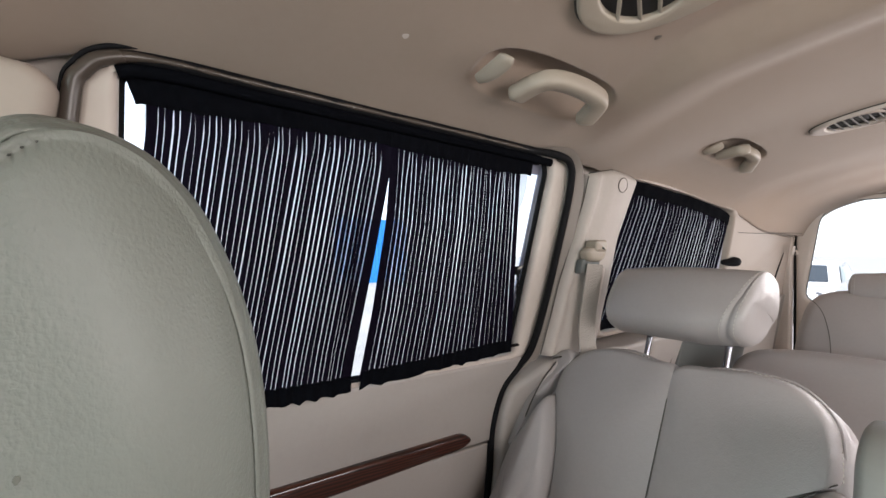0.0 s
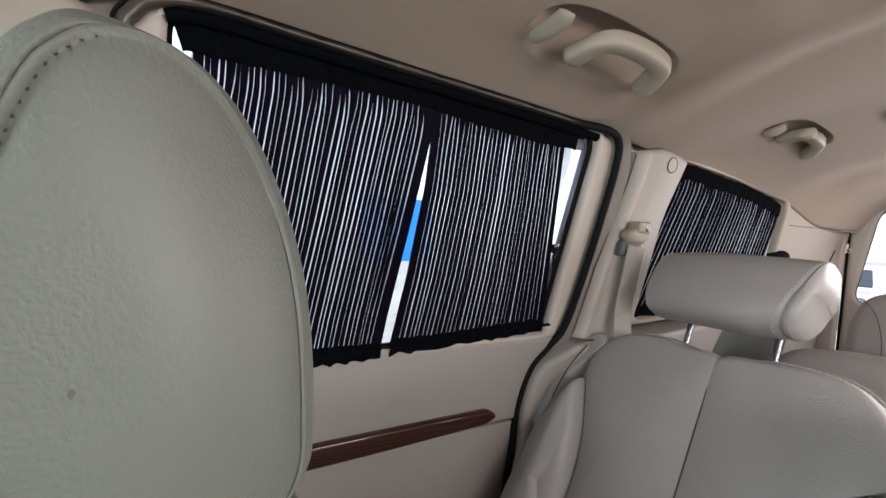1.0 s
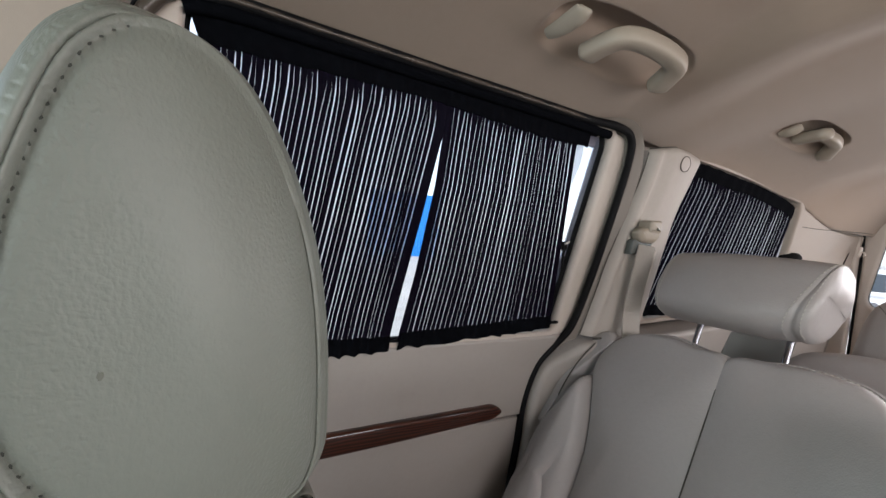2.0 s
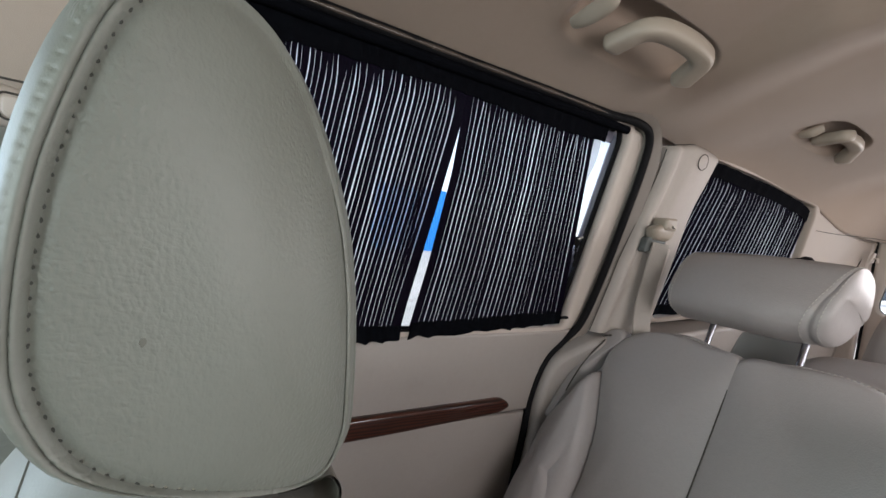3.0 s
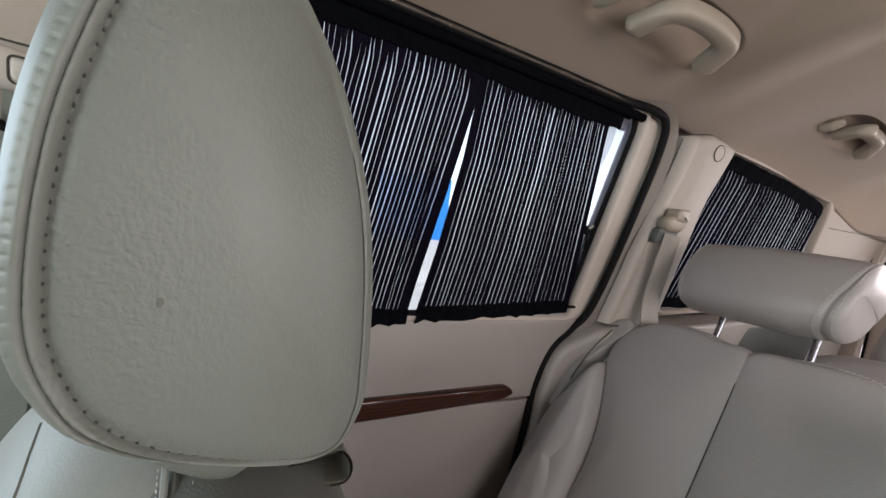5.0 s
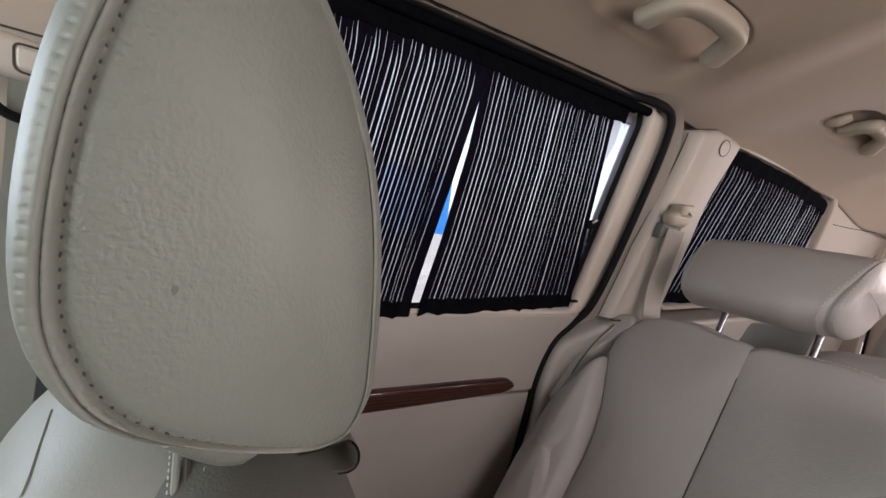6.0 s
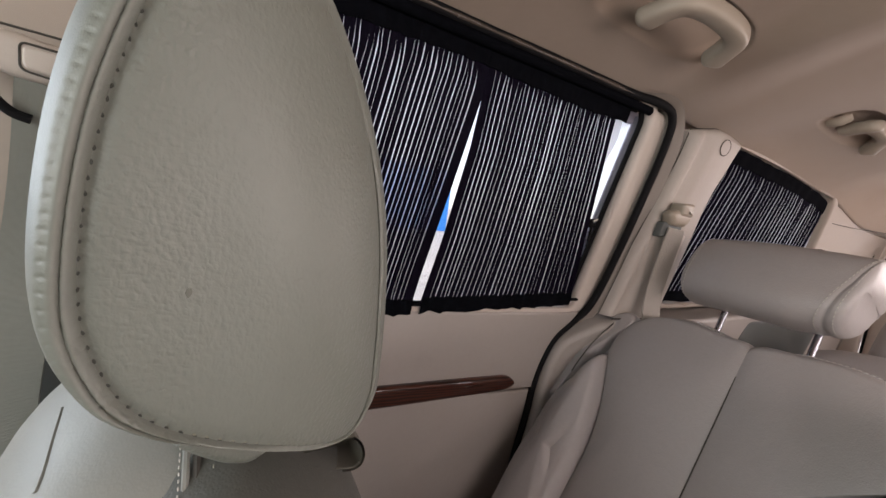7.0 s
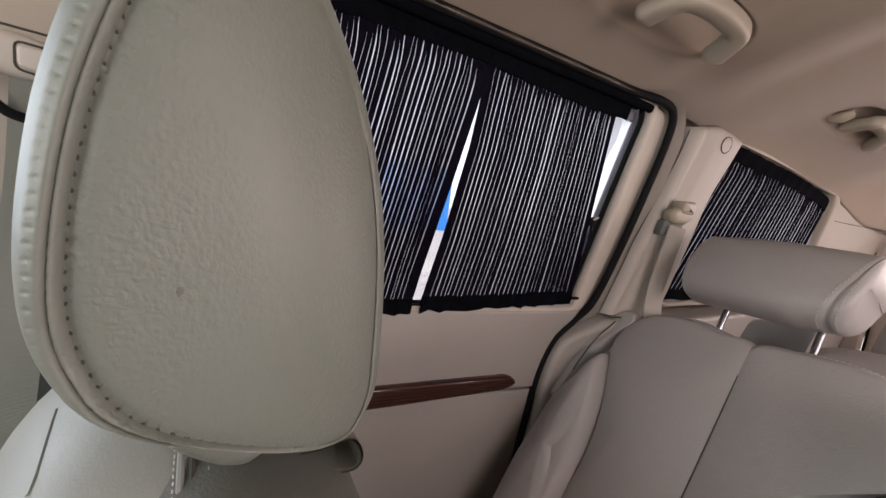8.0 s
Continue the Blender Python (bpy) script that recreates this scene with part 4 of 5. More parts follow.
bm = plate_mesh("anchor_cover", [rounded([(0.8880, 0.9557), (0.9313, 0.9538), (0.9435, 0.9698), (0.9388, 0.9867), (0.8918, 0.9867), (0.8749, 0.9773)], 0.010)], 0.0600, 0.0880, 0.010, side, 4)
part("anchor_cover", bm, HANDLE, belt, "beige rounded anchor cover")
bm = plate_mesh("height_button", [rounded([(0.8993, 0.9754), (0.9369, 0.9754), (0.9313, 1.0017), (0.8974, 0.9999)], 0.006)], 0.0600, 0.0915, 0.006, side, 3)
part("height_button", bm, HANDLE, belt)
# dark plate standing in for the shade under the anchor cover
bm = plate_mesh("anchor_shade", [rounded([(0.8767, 0.9284), (0.9369, 0.9397), (0.9369, 0.9604), (0.8786, 0.9604)], 0.006)], 0.0600, 0.0755, 0.002, side)
part("anchor_shade", bm, TRIM_DARK, belt)
part("lower_guide", plate_mesh("lower_guide", [rounded([(0.9463, 0.8551), (0.9576, 0.8570), (0.9632, 0.9397), (0.9501, 0.9397)], 0.005)], 0.0600, 0.0740, 0.003, side), TRIM, belt)

belt = thing("seat_belt", None, "grey front seat belt hanging from its pillar anchor", "seat belt", "seat belts")
strap("webbing", [side(-0.036, 0.992, 0.064), side(-0.042, 0.90, 0.066), side(-0.052, 0.80, 0.072), side(-0.068, 0.62, 0.085), side(-0.075, 0.45, 0.09)], 0.047, WEB_DARK, belt, Vector((0.1, 1, 0.12)))
bm = plate_mesh("anchor_cover", [rounded([(-0.090, 0.998), (-0.056, 0.988), (-0.026, 0.986), (-0.012, 1.018), (-0.060, 1.027), (-0.092, 1.024)], 0.010)], 0.044, 0.082, 0.012, side, 4)
part("anchor_cover", bm, TRIM, belt, "beige rounded anchor cover")
bm = plate_mesh("release_button", [rounded([(-0.0485, 0.996), (-0.020, 0.991), (-0.014, 1.012), (-0.0485, 1.015)], 0.006)], 0.08, 0.0855, 0.003, side, 3)
part("release_button", bm, TRIM, belt)
part("button_gap", tube_bm([side(p[0], p[1], 0.0822) for p in rounded([(-0.0505, 0.994), (-0.018, 0.989), (-0.012, 1.014), (-0.0505, 1.017)], 0.006)], 0.001, 6, closed=True), CREASE, belt)
part("guide_loop", tube_bm(spline([side(-0.082, 1.004, 0.055), side(-0.084, 0.984, 0.066), side(-0.072, 0.968, 0.072), side(-0.060, 0.957, 0.072), side(-0.047, 0.953, 0.07)], 20, closed=False), 0.0045, 8), RUBBER, belt)

# ---- grab handles and coat hooks on the headliner ----
def on_roof(x, y, drop):
    e = 0.004
    n = Vector((-(roof_height(x + e, y) - roof_height(x - e, y)) / (2 * e), 0, 1)).normalized()
    return Vector((x, y, roof_height(x, y))) - n * drop


def grip_bm(pts, half, deep):
    """A bar of rounded-rectangle section along the points, blunt at both ends."""
    rings = []
    n = len(pts)
    for i, p in enumerate(pts):
        t = (pts[min(i + 1, n - 1)] - pts[max(i - 1, 0)]).normalized()
        w = t.cross(Vector((0, 0, 1))).normalized()
        u = w.cross(t)
        s = i / (n - 1)
        end = max(0.0, 1 - min(s, 1 - s) / 0.035)
        k = math.sqrt(max(0.50, 1 - 0.5 * end * end))
        fat = 1.0 + 0.22 * abs(2 * s - 1) ** 3
        row = []
        for q in range(20):
            a = 2 * math.pi * q / 20
            ca, sa = math.cos(a), math.sin(a)
            row.append(p + w * math.copysign(abs(ca) ** 0.62, ca) * half * fat * k + u * math.copysign(abs(sa) ** 0.62, sa) * deep * k)
        rings.append(row)
    return ring_mesh(rings)


def grab_handle(ctrl, corner, hook, label):
    """A bow handle through the points, with its coat hook."""
    th = thing("grab_handle", None, label, "grab handle", "grab handles")
    way = [Vector(p) for p in ctrl]
    pts = [way[0]]
    for i in range(1, len(way) - 1):
        p, a, b = way[i], way[i - 1], way[i + 1]
        d0, d1 = min(corner, (a - p).length * 0.5), min(corner, (b - p).length * 0.5)
        s, e = p + (a - p).normalized() * d0, p + (b - p).normalized() * d1
        for k in range(7):
            t = k / 6
            pts.append(s * (1 - t) ** 2 + p * 2 * t * (1 - t) + e * t * t)
    pts.append(way[-1])
    fine = []
    for a, b in zip(pts, pts[1:]):
        m = max(1, int((b - a).length / 0.0028))
        fine += [a.lerp(b, k / m) for k in range(m)]
    part("grip", grip_bm(fine + [pts[-1]], 0.0142, 0.0122), HANDLE, th, "beige plastic bow grip", sharp=50)
    for e, f in ((way[0], way[1]), (way[-1], way[-2])):
        # hinge pin from the leg's end outwards into the headliner
        p, steps = e.lerp(f, 0.12), [e.lerp(f, 0.12)]
        while steps[-1].z < roof_height(steps[-1].x, steps[-1].y) + 0.003 and len(steps) < 60:
            steps.append(steps[-1] + Vector((-0.0011, 0.0016, 0.0008)))
        part("mount", tube_bm(steps, 0.0055, 12), HANDLE, th)
    hk = thing("coat_hook", None, "beige fold-down coat hook beside the grab handle", "coat hook", "coat hooks")
    pts = spline(hook, 28, closed=False)
    part("hook", tube_bm(pts, lambda s: 0.002 + 0.0105 * math.sin((0.12 + s * 0.84) * math.pi) ** 0.5 * (0.72 + 0.40 * s), 16, 0.42), HANDLE, hk)
    return th


grab_handle([(-0.4690, 0.5725, 1.2030), (-0.4317, 0.5744, 1.2090), (-0.4116, 0.5864, 1.2120), (-0.4041, 0.6194, 1.2110), (-0.4010, 0.6566, 1.2070), (-0.4050, 0.6915, 1.2020), (-0.4308, 0.7071, 1.1970), (-0.4560, 0.7200, 1.1915)], 0.020,
            [(-0.482, 0.513, 1.2190), (-0.464, 0.5115, 1.2165), (-0.440, 0.510, 1.2175), (-0.419, 0.5085, 1.2205), (-0.414, 0.508, 1.2240)],
            "beige plastic grab handle in a headliner pocket by the door")
under = lambda x, y, drop: tuple(on_roof(x, y, drop))
grab_handle([under(-0.480, 1.286, 0.008), under(-0.441, 1.272, 0.029), under(-0.422, 1.272, 0.032), under(-0.409, 1.311, 0.033), under(-0.413, 1.343, 0.030), under(-0.438, 1.386, 0.022), under(-0.472, 1.430, 0.010)], 0.016,
            [under(-0.486, 1.226, 0.003), under(-0.471, 1.227, 0.012), under(-0.451, 1.233, 0.014)],
            "beige plastic grab handle in a headliner pocket, last rows")

# ---- ceiling air vents ----
def vent(cx, cy, ax, ay, turn, label, slats, lean):
    """An oval bezel with two oval openings, each with its own slats."""
    th = thing("ceiling_vent", None, label, "air vent", "ceiling vents")
    c, s = math.cos(turn), math.sin(turn)

    def pl(u, v, w):
        x, y = cx + u * c - v * s, cy + u * s + v * c
        return on_roof(x, y, w)

    def ell(du, ru, rv):
        return [Vector((du + ru * math.copysign(abs(math.cos(a)) ** 0.9, math.cos(a)), rv * math.sin(a))) for a in np.linspace(0, 2 * math.pi, 49)[:-1]]
    du, ru, rv = ax * 0.43, ax * 0.36, ay * (0.60 if slats < 6 else 0.76)
    part("bezel", plate_mesh("vent_bezel", [ell(0, ax, ay), ell(-du, ru, rv), ell(du, ru, rv)], -0.004, 0.009, 0.004, pl, 3), BEZEL if slats < 6 else TRIM, th, "beige oval bezel")
    part("bezel_gap", tube_bm([pl(p.x, p.y, 0.0005) for p in ell(0, ax * 1.008, ay * 1.012)], 0.0016, 6, closed=True), CREASE, th)
    for sg in (-1, 1):
        part("cavity", plate_mesh("vent_cavity", [ell(sg * du, ru * 1.04, rv * 1.04)], -0.002, 0.001, 0.0005, pl), BLACKCAV, th)
        for i in range(slats):
            u = ru * 0.98 * (-1 + 2 * (i + 0.5) / slats)
            h = rv * 0.98 * math.sqrt(max(0.02, 1 - (u / ru) ** 2))
            pts = [pl(sg * du + u + lean * (k / 6 - 0.5), -h + 2 * h * k / 6, 0.0045 + 0.002 * math.sin(k / 6 * math.pi)) for k in range(7)]
            part("slat", tube_bm(pts, 0.0034, 8, 0.5), BEZEL if slats < 6 else VENT_GREY, th)
    return th


vent(-0.213, 0.586, 0.135, 0.094, radians(3), "beige oval ceiling air vent with open dark slats", 4, -0.050)
# small marks on the headliner fabric
for mx, my, r, mat, lb in ((-0.467, 0.387, 0.0042, TRIM, "small pale mark"), (-0.317, 0.690, 0.0045, FLANGE, "small dark mark")):
    loop = [Vector((mx + r * math.cos(a) * (1 + 0.15 * math.sin(3 * a)), my + r * math.sin(a))) for a in np.linspace(0, 2 * math.pi, 17)[:-1]]
    part("mark", plate_mesh("mark", [loop], -0.0008, 0.0003, 0.0001, on_roof), mat, liner, lb)
vent(-0.188, 1.344, 0.126, 0.056, radians(2), "pale oval ceiling air vent with grey slats", 7, 0.004)


# ---- front seat beside the camera ----
seat = thing("front_seat", None, "pale grey-green leather front seat with stitched headrest", "seat", "seats")
# Outlines of the headrest from its top forwards, down, back and up again, as (x, y, z):
# the stitched edge of its side panel, the crease beside it, and its full girth further in.
PANEL = [(-0.262, 0.118, 1.0140), (-0.256, 0.1022, 1.0130), (-0.252, 0.0925, 1.0045), (-0.2505, 0.0861, 0.9944), (-0.250, 0.0787, 0.9740), (-0.250, 0.0716, 0.9463),
         (-0.250, 0.0675, 0.9172), (-0.250, 0.0666, 0.8898), (-0.250, 0.0682, 0.8722), (-0.250, 0.0733, 0.8573), (-0.250, 0.0812, 0.8438), (-0.250, 0.0938, 0.8337),
         (-0.2515, 0.1123, 0.8250), (-0.256, 0.135, 0.8165), (-0.268, 0.158, 0.8065), (-0.286, 0.1775, 0.8002), (-0.287, 0.1850, 0.8180), (-0.287, 0.1853, 0.8400),
         (-0.287, 0.1838, 0.8680), (-0.287, 0.1806, 0.8990), (-0.2865, 0.1745, 0.9300), (-0.284, 0.1640, 0.9610), (-0.279, 0.150, 0.9880), (-0.270, 0.134, 1.0060)]
CREASE_LINE = [(-0.262, 0.117, 1.0185), (-0.2555, 0.0985, 1.0160), (-0.250, 0.0880, 1.0050), (-0.248, 0.0815, 0.9930), (-0.2468, 0.0745, 0.9715), (-0.2465, 0.0677, 0.9440),
               (-0.2465, 0.0640, 0.9150), (-0.2465, 0.0630, 0.8890), (-0.2465, 0.0645, 0.8710), (-0.2465, 0.0695, 0.8560), (-0.2465, 0.0778, 0.8425), (-0.247, 0.0925, 0.8320),
               (-0.249, 0.112, 0.8233), (-0.2545, 0.135, 0.8147), (-0.2675, 0.159, 0.8050), (-0.288, 0.1800, 0.7985), (-0.291, 0.1893, 0.8160), (-0.291, 0.1897, 0.8400),
               (-0.291, 0.1880, 0.8690), (-0.2905, 0.1846, 0.9010), (-0.290, 0.1782, 0.9330), (-0.2875, 0.1670, 0.9650), (-0.282, 0.152, 0.9930), (-0.271, 0.135, 1.0110)]
GX, HMID = -0.318, -0.390
GIRTH = [(0.115, 1.0320), (0.092, 1.0345), (0.0725, 1.0240), (0.0600, 1.0060), (0.0500, 0.9790), (0.0440, 0.9470), (0.0415, 0.9150), (0.0420, 0.8880), (0.0460, 0.8700), (0.0540, 0.8545),
         (0.067, 0.8430), (0.086, 0.8340), (0.110, 0.8245), (0.140, 0.8170), (0.168, 0.8100), (0.190, 0.7990), (0.1985, 0.8100), (0.1995, 0.8310), (0.1980, 0.8620), (0.1945, 0.8930),
         (0.1885, 0.9250), (0.1765, 0.9620), (0.1595, 0.9970), (0.138, 1.0210)]
HO = Vector((-0.2482, 0.118, 0.905))


def headrest_rings(n=960, pitch=0.0050):
    """Rings from the middle of the near side panel over its felled seam to the girth and on to the far side, puckered at each stitch."""
    P, Q = spline(PANEL, n), spline(CREASE_LINE, n)
    S = spline([(GX, y, z) for y, z in GIRTH], n)
    at = lambda i: i / n * len(PANEL)
    run, phase = 0.0, []
    for i in range(n):
        run += (P[i] - P[i - 1]).length if i else 0
        phase.append(run)
    # the felled double seam runs along the front and the lower edge; the rear edge is a fine groove with a bead that fades out upwards
    felled = [smooth01(0.2, 1.6, at(i)) * (1 - smooth01(10.8, 13.6, at(i))) for i in range(n)]
    groove = [smooth01(13.5, 15.2, at(i)) * (1 - smooth01(19.8, 22.0, at(i))) for i in range(n)]
    lower = [smooth01(10.5, 12.5, at(i)) * (1 - smooth01(14.5, 15.4, at(i))) for i in range(n)]
    pull = []
    for i in range(n):
        k = (0.5 + 0.5 * math.cos(phase[i] / pitch * 2 * math.pi)) ** 3
        pull.append(k * k * (0.78 + 0.22 * math.sin(i * 0.013) * math.sin(i * 0.041)))
    R = []
    for i in range(n):
        t = (Q[(i + 1) % n] - Q[i - 1])
        out = Vector((0, t.z, -t.y)).normalized() * -1
        if out.dot(Vector((0, Q[i].y - HO.y, Q[i].z - HO.z))) < 0:
            out = -out
        soft = Q[i].lerp(S[i], 0.24) + out * 0.0012
        firm = Q[i] + out * 0.0046 * (1 - 0.75 * smooth01(8.3, 11.5, at(i))) + Vector((-0.0006, 0, 0))
        R.append(soft.lerp(firm, felled[i]))
    rings = []

    def add(pts, dent):
        rings.append([p + Vector((dent(i), 0, 0)) for i, p in enumerate(pts)])

    none = lambda i: 0.0
    for k in (0.10, 0.25, 0.40, 0.55, 0.68, 0.78, 0.85, 0.90, 0.935, 0.955, 0.970, 0.982, 0.992, 1.0):
        pts = []
        for p in P:
            q = HO.lerp(p, k)
            q.x = HO.x + (p.x - HO.x) * k ** 2.3 + 0.0012 * smooth01(1.0, 0.9, k) * smooth01(0.3, 0.8, k)
            pts.append(q)
        d = smooth01(0.95, 1.0, k)
        edge = 1.0 if k == 1.0 else 0.35 if k > 0.99 else 0.0
        add(pts, lambda i: -felled[i] * (0.0004 * d + 0.0009 * d * pull[i]) - 0.0009 * edge * groove[i] - lower[i] * 0.0005 * edge * (0.4 + pull[i]))
    for k, h, q in ((0.12, 0.0001, 0.60), (0.28, 0.0006, 0.20), (0.48, 0.0010, 0.05), (0.68, 0.0009, 0.03), (0.84, 0.0003, 0.12), (0.93, -0.0003, 0.30), (1.0, -0.0011, 0.8)):
        add([p.lerp(c, k) for p, c in zip(P, Q)], lambda i: felled[i] * (h - 0.0013 * q * pull[i]) + groove[i] * 0.0012 * math.sin(math.pi * k))
    for k, h, q in ((0.06, -0.0007, 0.15), (0.14, 0.0002, 0.05), (0.30, 0.0008, 0.05), (0.52, 0.0009, 0.1), (0.74, 0.0004, 0.25), (0.88, 0.0000, 0.55), (1.0, -0.0003, 0.85)):
        add([c.lerp(r, k) for c, r in zip(Q, R)], lambda i: felled[i] * (h - 0.0010 * q * pull[i]))
    for g, f in ((0.015, 0.055), (0.05, 0.15), (0.12, 0.29), (0.24, 0.46), (0.45, 0.67), (0.72, 0.87), (1.0, 1.0)):
        add([Vector((r.x + (s.x - r.x) * g, r.y + (s.y - r.y) * f, r.z + (s.z - r.z) * f)) for r, s in zip(R, S)], none)
    for k in (0.3, 0.65, 1.0):
        # the rear is crowned towards the middle, the front hollows a little
        add([Vector((GX + (HMID - GX) * k, s.y + 0.002 * k * smooth01(0.10, 0.16, s.y) - 0.003 * k * smooth01(0.09, 0.05, s.y), s.z - 0.003 * k * smooth01(0.95, 1.03, s.z))) for s in S], none)
    half = rings[:-1]
    far = [[Vector((2 * HMID - p.x, p.y, p.z)) for p in r] for r in reversed(half)]
    return rings + far, P, pull, felled, lower


rings, P_L, PULL, FELLED, LOWER_SEAM = headrest_rings()
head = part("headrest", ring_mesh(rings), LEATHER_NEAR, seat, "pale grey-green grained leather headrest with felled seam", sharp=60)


def holes(line, name, weight, least, size, mat):
    """Thread ends sunk into the puckers of a seam."""
    bm = bmesh.new()
    for i in range(2, len(line) - 2):
        if weight[i] > least and PULL[i] >= PULL[i - 1] and PULL[i] > PULL[i + 1]:
            t = (line[i + 1] - line[i - 1]).normalized()
            q = t.cross(Vector((1, 0, 0))).normalized()
            r0 = [bm.verts.new(line[i] + t * math.cos(a) * size + q * math.sin(a) * size * 0.6 + Vector((0.0001, 0, 0))) for a in np.linspace(0, 2 * math.pi, 9)[:-1]]
            r1 = [bm.verts.new(line[i] + t * math.cos(a) * size * 0.5 + q * math.sin(a) * size * 0.3 + Vector((0.0003, 0, 0))) for a in np.linspace(0, 2 * math.pi, 9)[:-1]]
            for k in range(8):
                bm.faces.new((r0[k], r0[(k + 1) % 8], r1[(k + 1) % 8], r1[k]))
            bm.faces.new(r1)
    return part(name, bm, mat, head)


holes([p + Vector((-0.0001 - 0.0009 * q, 0, 0)) for p, q in zip(P_L, PULL)], "stitching", FELLED, 0.30, 0.0011, THREAD_MID)
holes([p + Vector((-0.0005, 0, 0.0006)) for p in P_L], "stitching", LOWER_SEAM, 0.45, 0.0007, THREAD_SOFT)
rs = random.Random(5)
blot = [(0.0970 + 0.0014 * math.cos(a) * rs.uniform(0.4, 1.1), 0.8845 + 0.0024 * math.sin(a) * rs.uniform(0.5, 1.1)) for a in np.linspace(0, 2 * math.pi, 15)[:-1]]
bm = plate_mesh("scuff", [[Vector(p) for p in blot]], -0.0022, 0.0003, 0.0002, lambda u, v, w: Vector((-0.2480 + w, u, v)))
part("scuff", bm, SCUFF, head, "small brown scuff mark")
# hem of the cover underneath: a tunnel of folded leather, open towards the cabin
hem = spline([(0.150, 0.7765), (0.1677, 0.7768), (0.1807, 0.7790), (0.1880, 0.7800), (0.1938, 0.7745), (0.1961, 0.7673), (0.1942, 0.7612), (0.1870, 0.7593), (0.1691, 0.7630), (0.1560, 0.7665), (0.1320, 0.7742), (0.1180, 0.7805)], 48, closed=False)
rings = []
for x in (-0.3090, -0.3098, -0.3110, -0.34, -0.46):
    row = []
    thick = 0.0008 if x == -0.3090 else 0.0011
    for sgn in (1, -1):
        for i in range(48) if sgn > 0 else range(47, -1, -1):
            t = (hem[min(i + 1, 47)] - hem[max(i - 1, 0)]).normalized()
            q = hem[i] + Vector((-t.y, t.x)) * thick * sgn
            row.append(Vector((x, q.x, q.y)))
    rings.append(row)
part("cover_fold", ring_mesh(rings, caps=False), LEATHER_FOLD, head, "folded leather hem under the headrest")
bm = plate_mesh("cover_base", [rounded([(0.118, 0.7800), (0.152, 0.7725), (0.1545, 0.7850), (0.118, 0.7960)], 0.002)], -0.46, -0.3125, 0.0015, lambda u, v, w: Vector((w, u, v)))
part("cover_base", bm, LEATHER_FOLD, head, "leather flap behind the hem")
lip = spline([(-0.272, 0.098, 0.8180), (-0.280, 0.110, 0.8080), (-0.288, 0.122, 0.7995), (-0.297, 0.130, 0.7950), (-0.305, 0.136, 0.7960), (-0.310, 0.145, 0.8010)], 30, closed=False)
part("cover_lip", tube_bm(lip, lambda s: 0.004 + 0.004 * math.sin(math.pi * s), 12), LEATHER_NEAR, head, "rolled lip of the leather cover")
for x in (-0.365, -0.445):
    part("post", tube_bm([(x, 0.140, 0.70), (x, 0.143, 0.83)], 0.006, 12), CHROME, seat, "chrome headrest post")

# backrest: front cushion, side panel, and the bead between them
FT = 0.22


def front_place(u, v, w):
    """u across, v up the backrest from its top edge, w forwards."""
    return Vector((-0.391 + u, 0.125 + (-0.05 * v if v > -0.12 else 0.006 + (v + 0.12) * FT) - w, 0.7825 + v))


out = [(-0.24, -0.62), (0.0, -0.64), (0.235, -0.62), (0.245, -0.40), (0.240, -0.20), (0.205, -0.085), (0.150, -0.020), (0.095, 0.012), (0.0, 0.022), (-0.095, 0.012), (-0.150, -0.020), (-0.205, -0.085), (-0.240, -0.20), (-0.245, -0.40)]
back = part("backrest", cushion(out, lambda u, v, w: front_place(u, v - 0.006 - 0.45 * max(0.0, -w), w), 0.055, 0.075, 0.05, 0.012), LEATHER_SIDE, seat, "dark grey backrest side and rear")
out2 = [(-0.225, -0.60), (0.0, -0.62), (0.222, -0.60), (0.230, -0.40), (0.222, -0.26), (0.160, -0.150), (0.118, -0.070), (0.098, 0.000), (0.0, 0.030), (-0.07, 0.026), (-0.125, 0.006), (-0.190, -0.045), (-0.226, -0.17), (-0.230, -0.40)]
front = part("front_cushion", cushion(out2, lambda u, v, w: front_place(u, v - 0.004, w + 0.022), 0.108, 0.004, 0.11, 0.004, rings=12), LEATHER_FRONT, back, "pale grey leather front cushion")
edge = [front_place(p.x * 1.01, p.y - 0.0005, 0.024) for p in spline(out2, 120)][20:80]
part("bead", tube_bm(edge, 0.0017, 8), LEATHER_FRONT, back, "pale piped bead")
part("seam", tube_bm([p + Vector((-0.0004, 0.0046, -0.0004)) for p in edge], 0.0018, 6), CREASE, back)
stitch_row("stitching", [p + Vector((0.0012, 0.0115, 0.0022)) for p in edge], back, THREAD_SOFT, 0.0022, 0.0004, 0.0018)
stitch_row("stitching", [p + Vector((0.0015, -0.0028, 0.0012)) for p in edge], back, THREAD_PALE, 0.0018, 0.0004, 0.0014)
part("seam", tube_bm(spline([(-0.3768, 0.0379, 0.7836), (-0.3589, 0.0396, 0.7811), (-0.3437, 0.0410, 0.7782), (-0.3300, 0.0422, 0.7750), (-0.3205, 0.0420, 0.7710)], 24, closed=False), 0.0010, 6), LEATHER_FRONT, back, "raised seam across the front cushion")

bm = plate_mesh("seat_base", [rounded([(-0.62, -0.48), (-0.15, -0.48), (-0.15, 0.02), (-0.62, 0.02)], 0.06)], 0.0, 0.30, 0.05, lambda u, v, w: Vector((u, v, w)), 4)
part("seat_cushion", bm, LEATHER, seat)

# ---- second row seat ----
RC = 1 / math.hypot(1, 0.5)
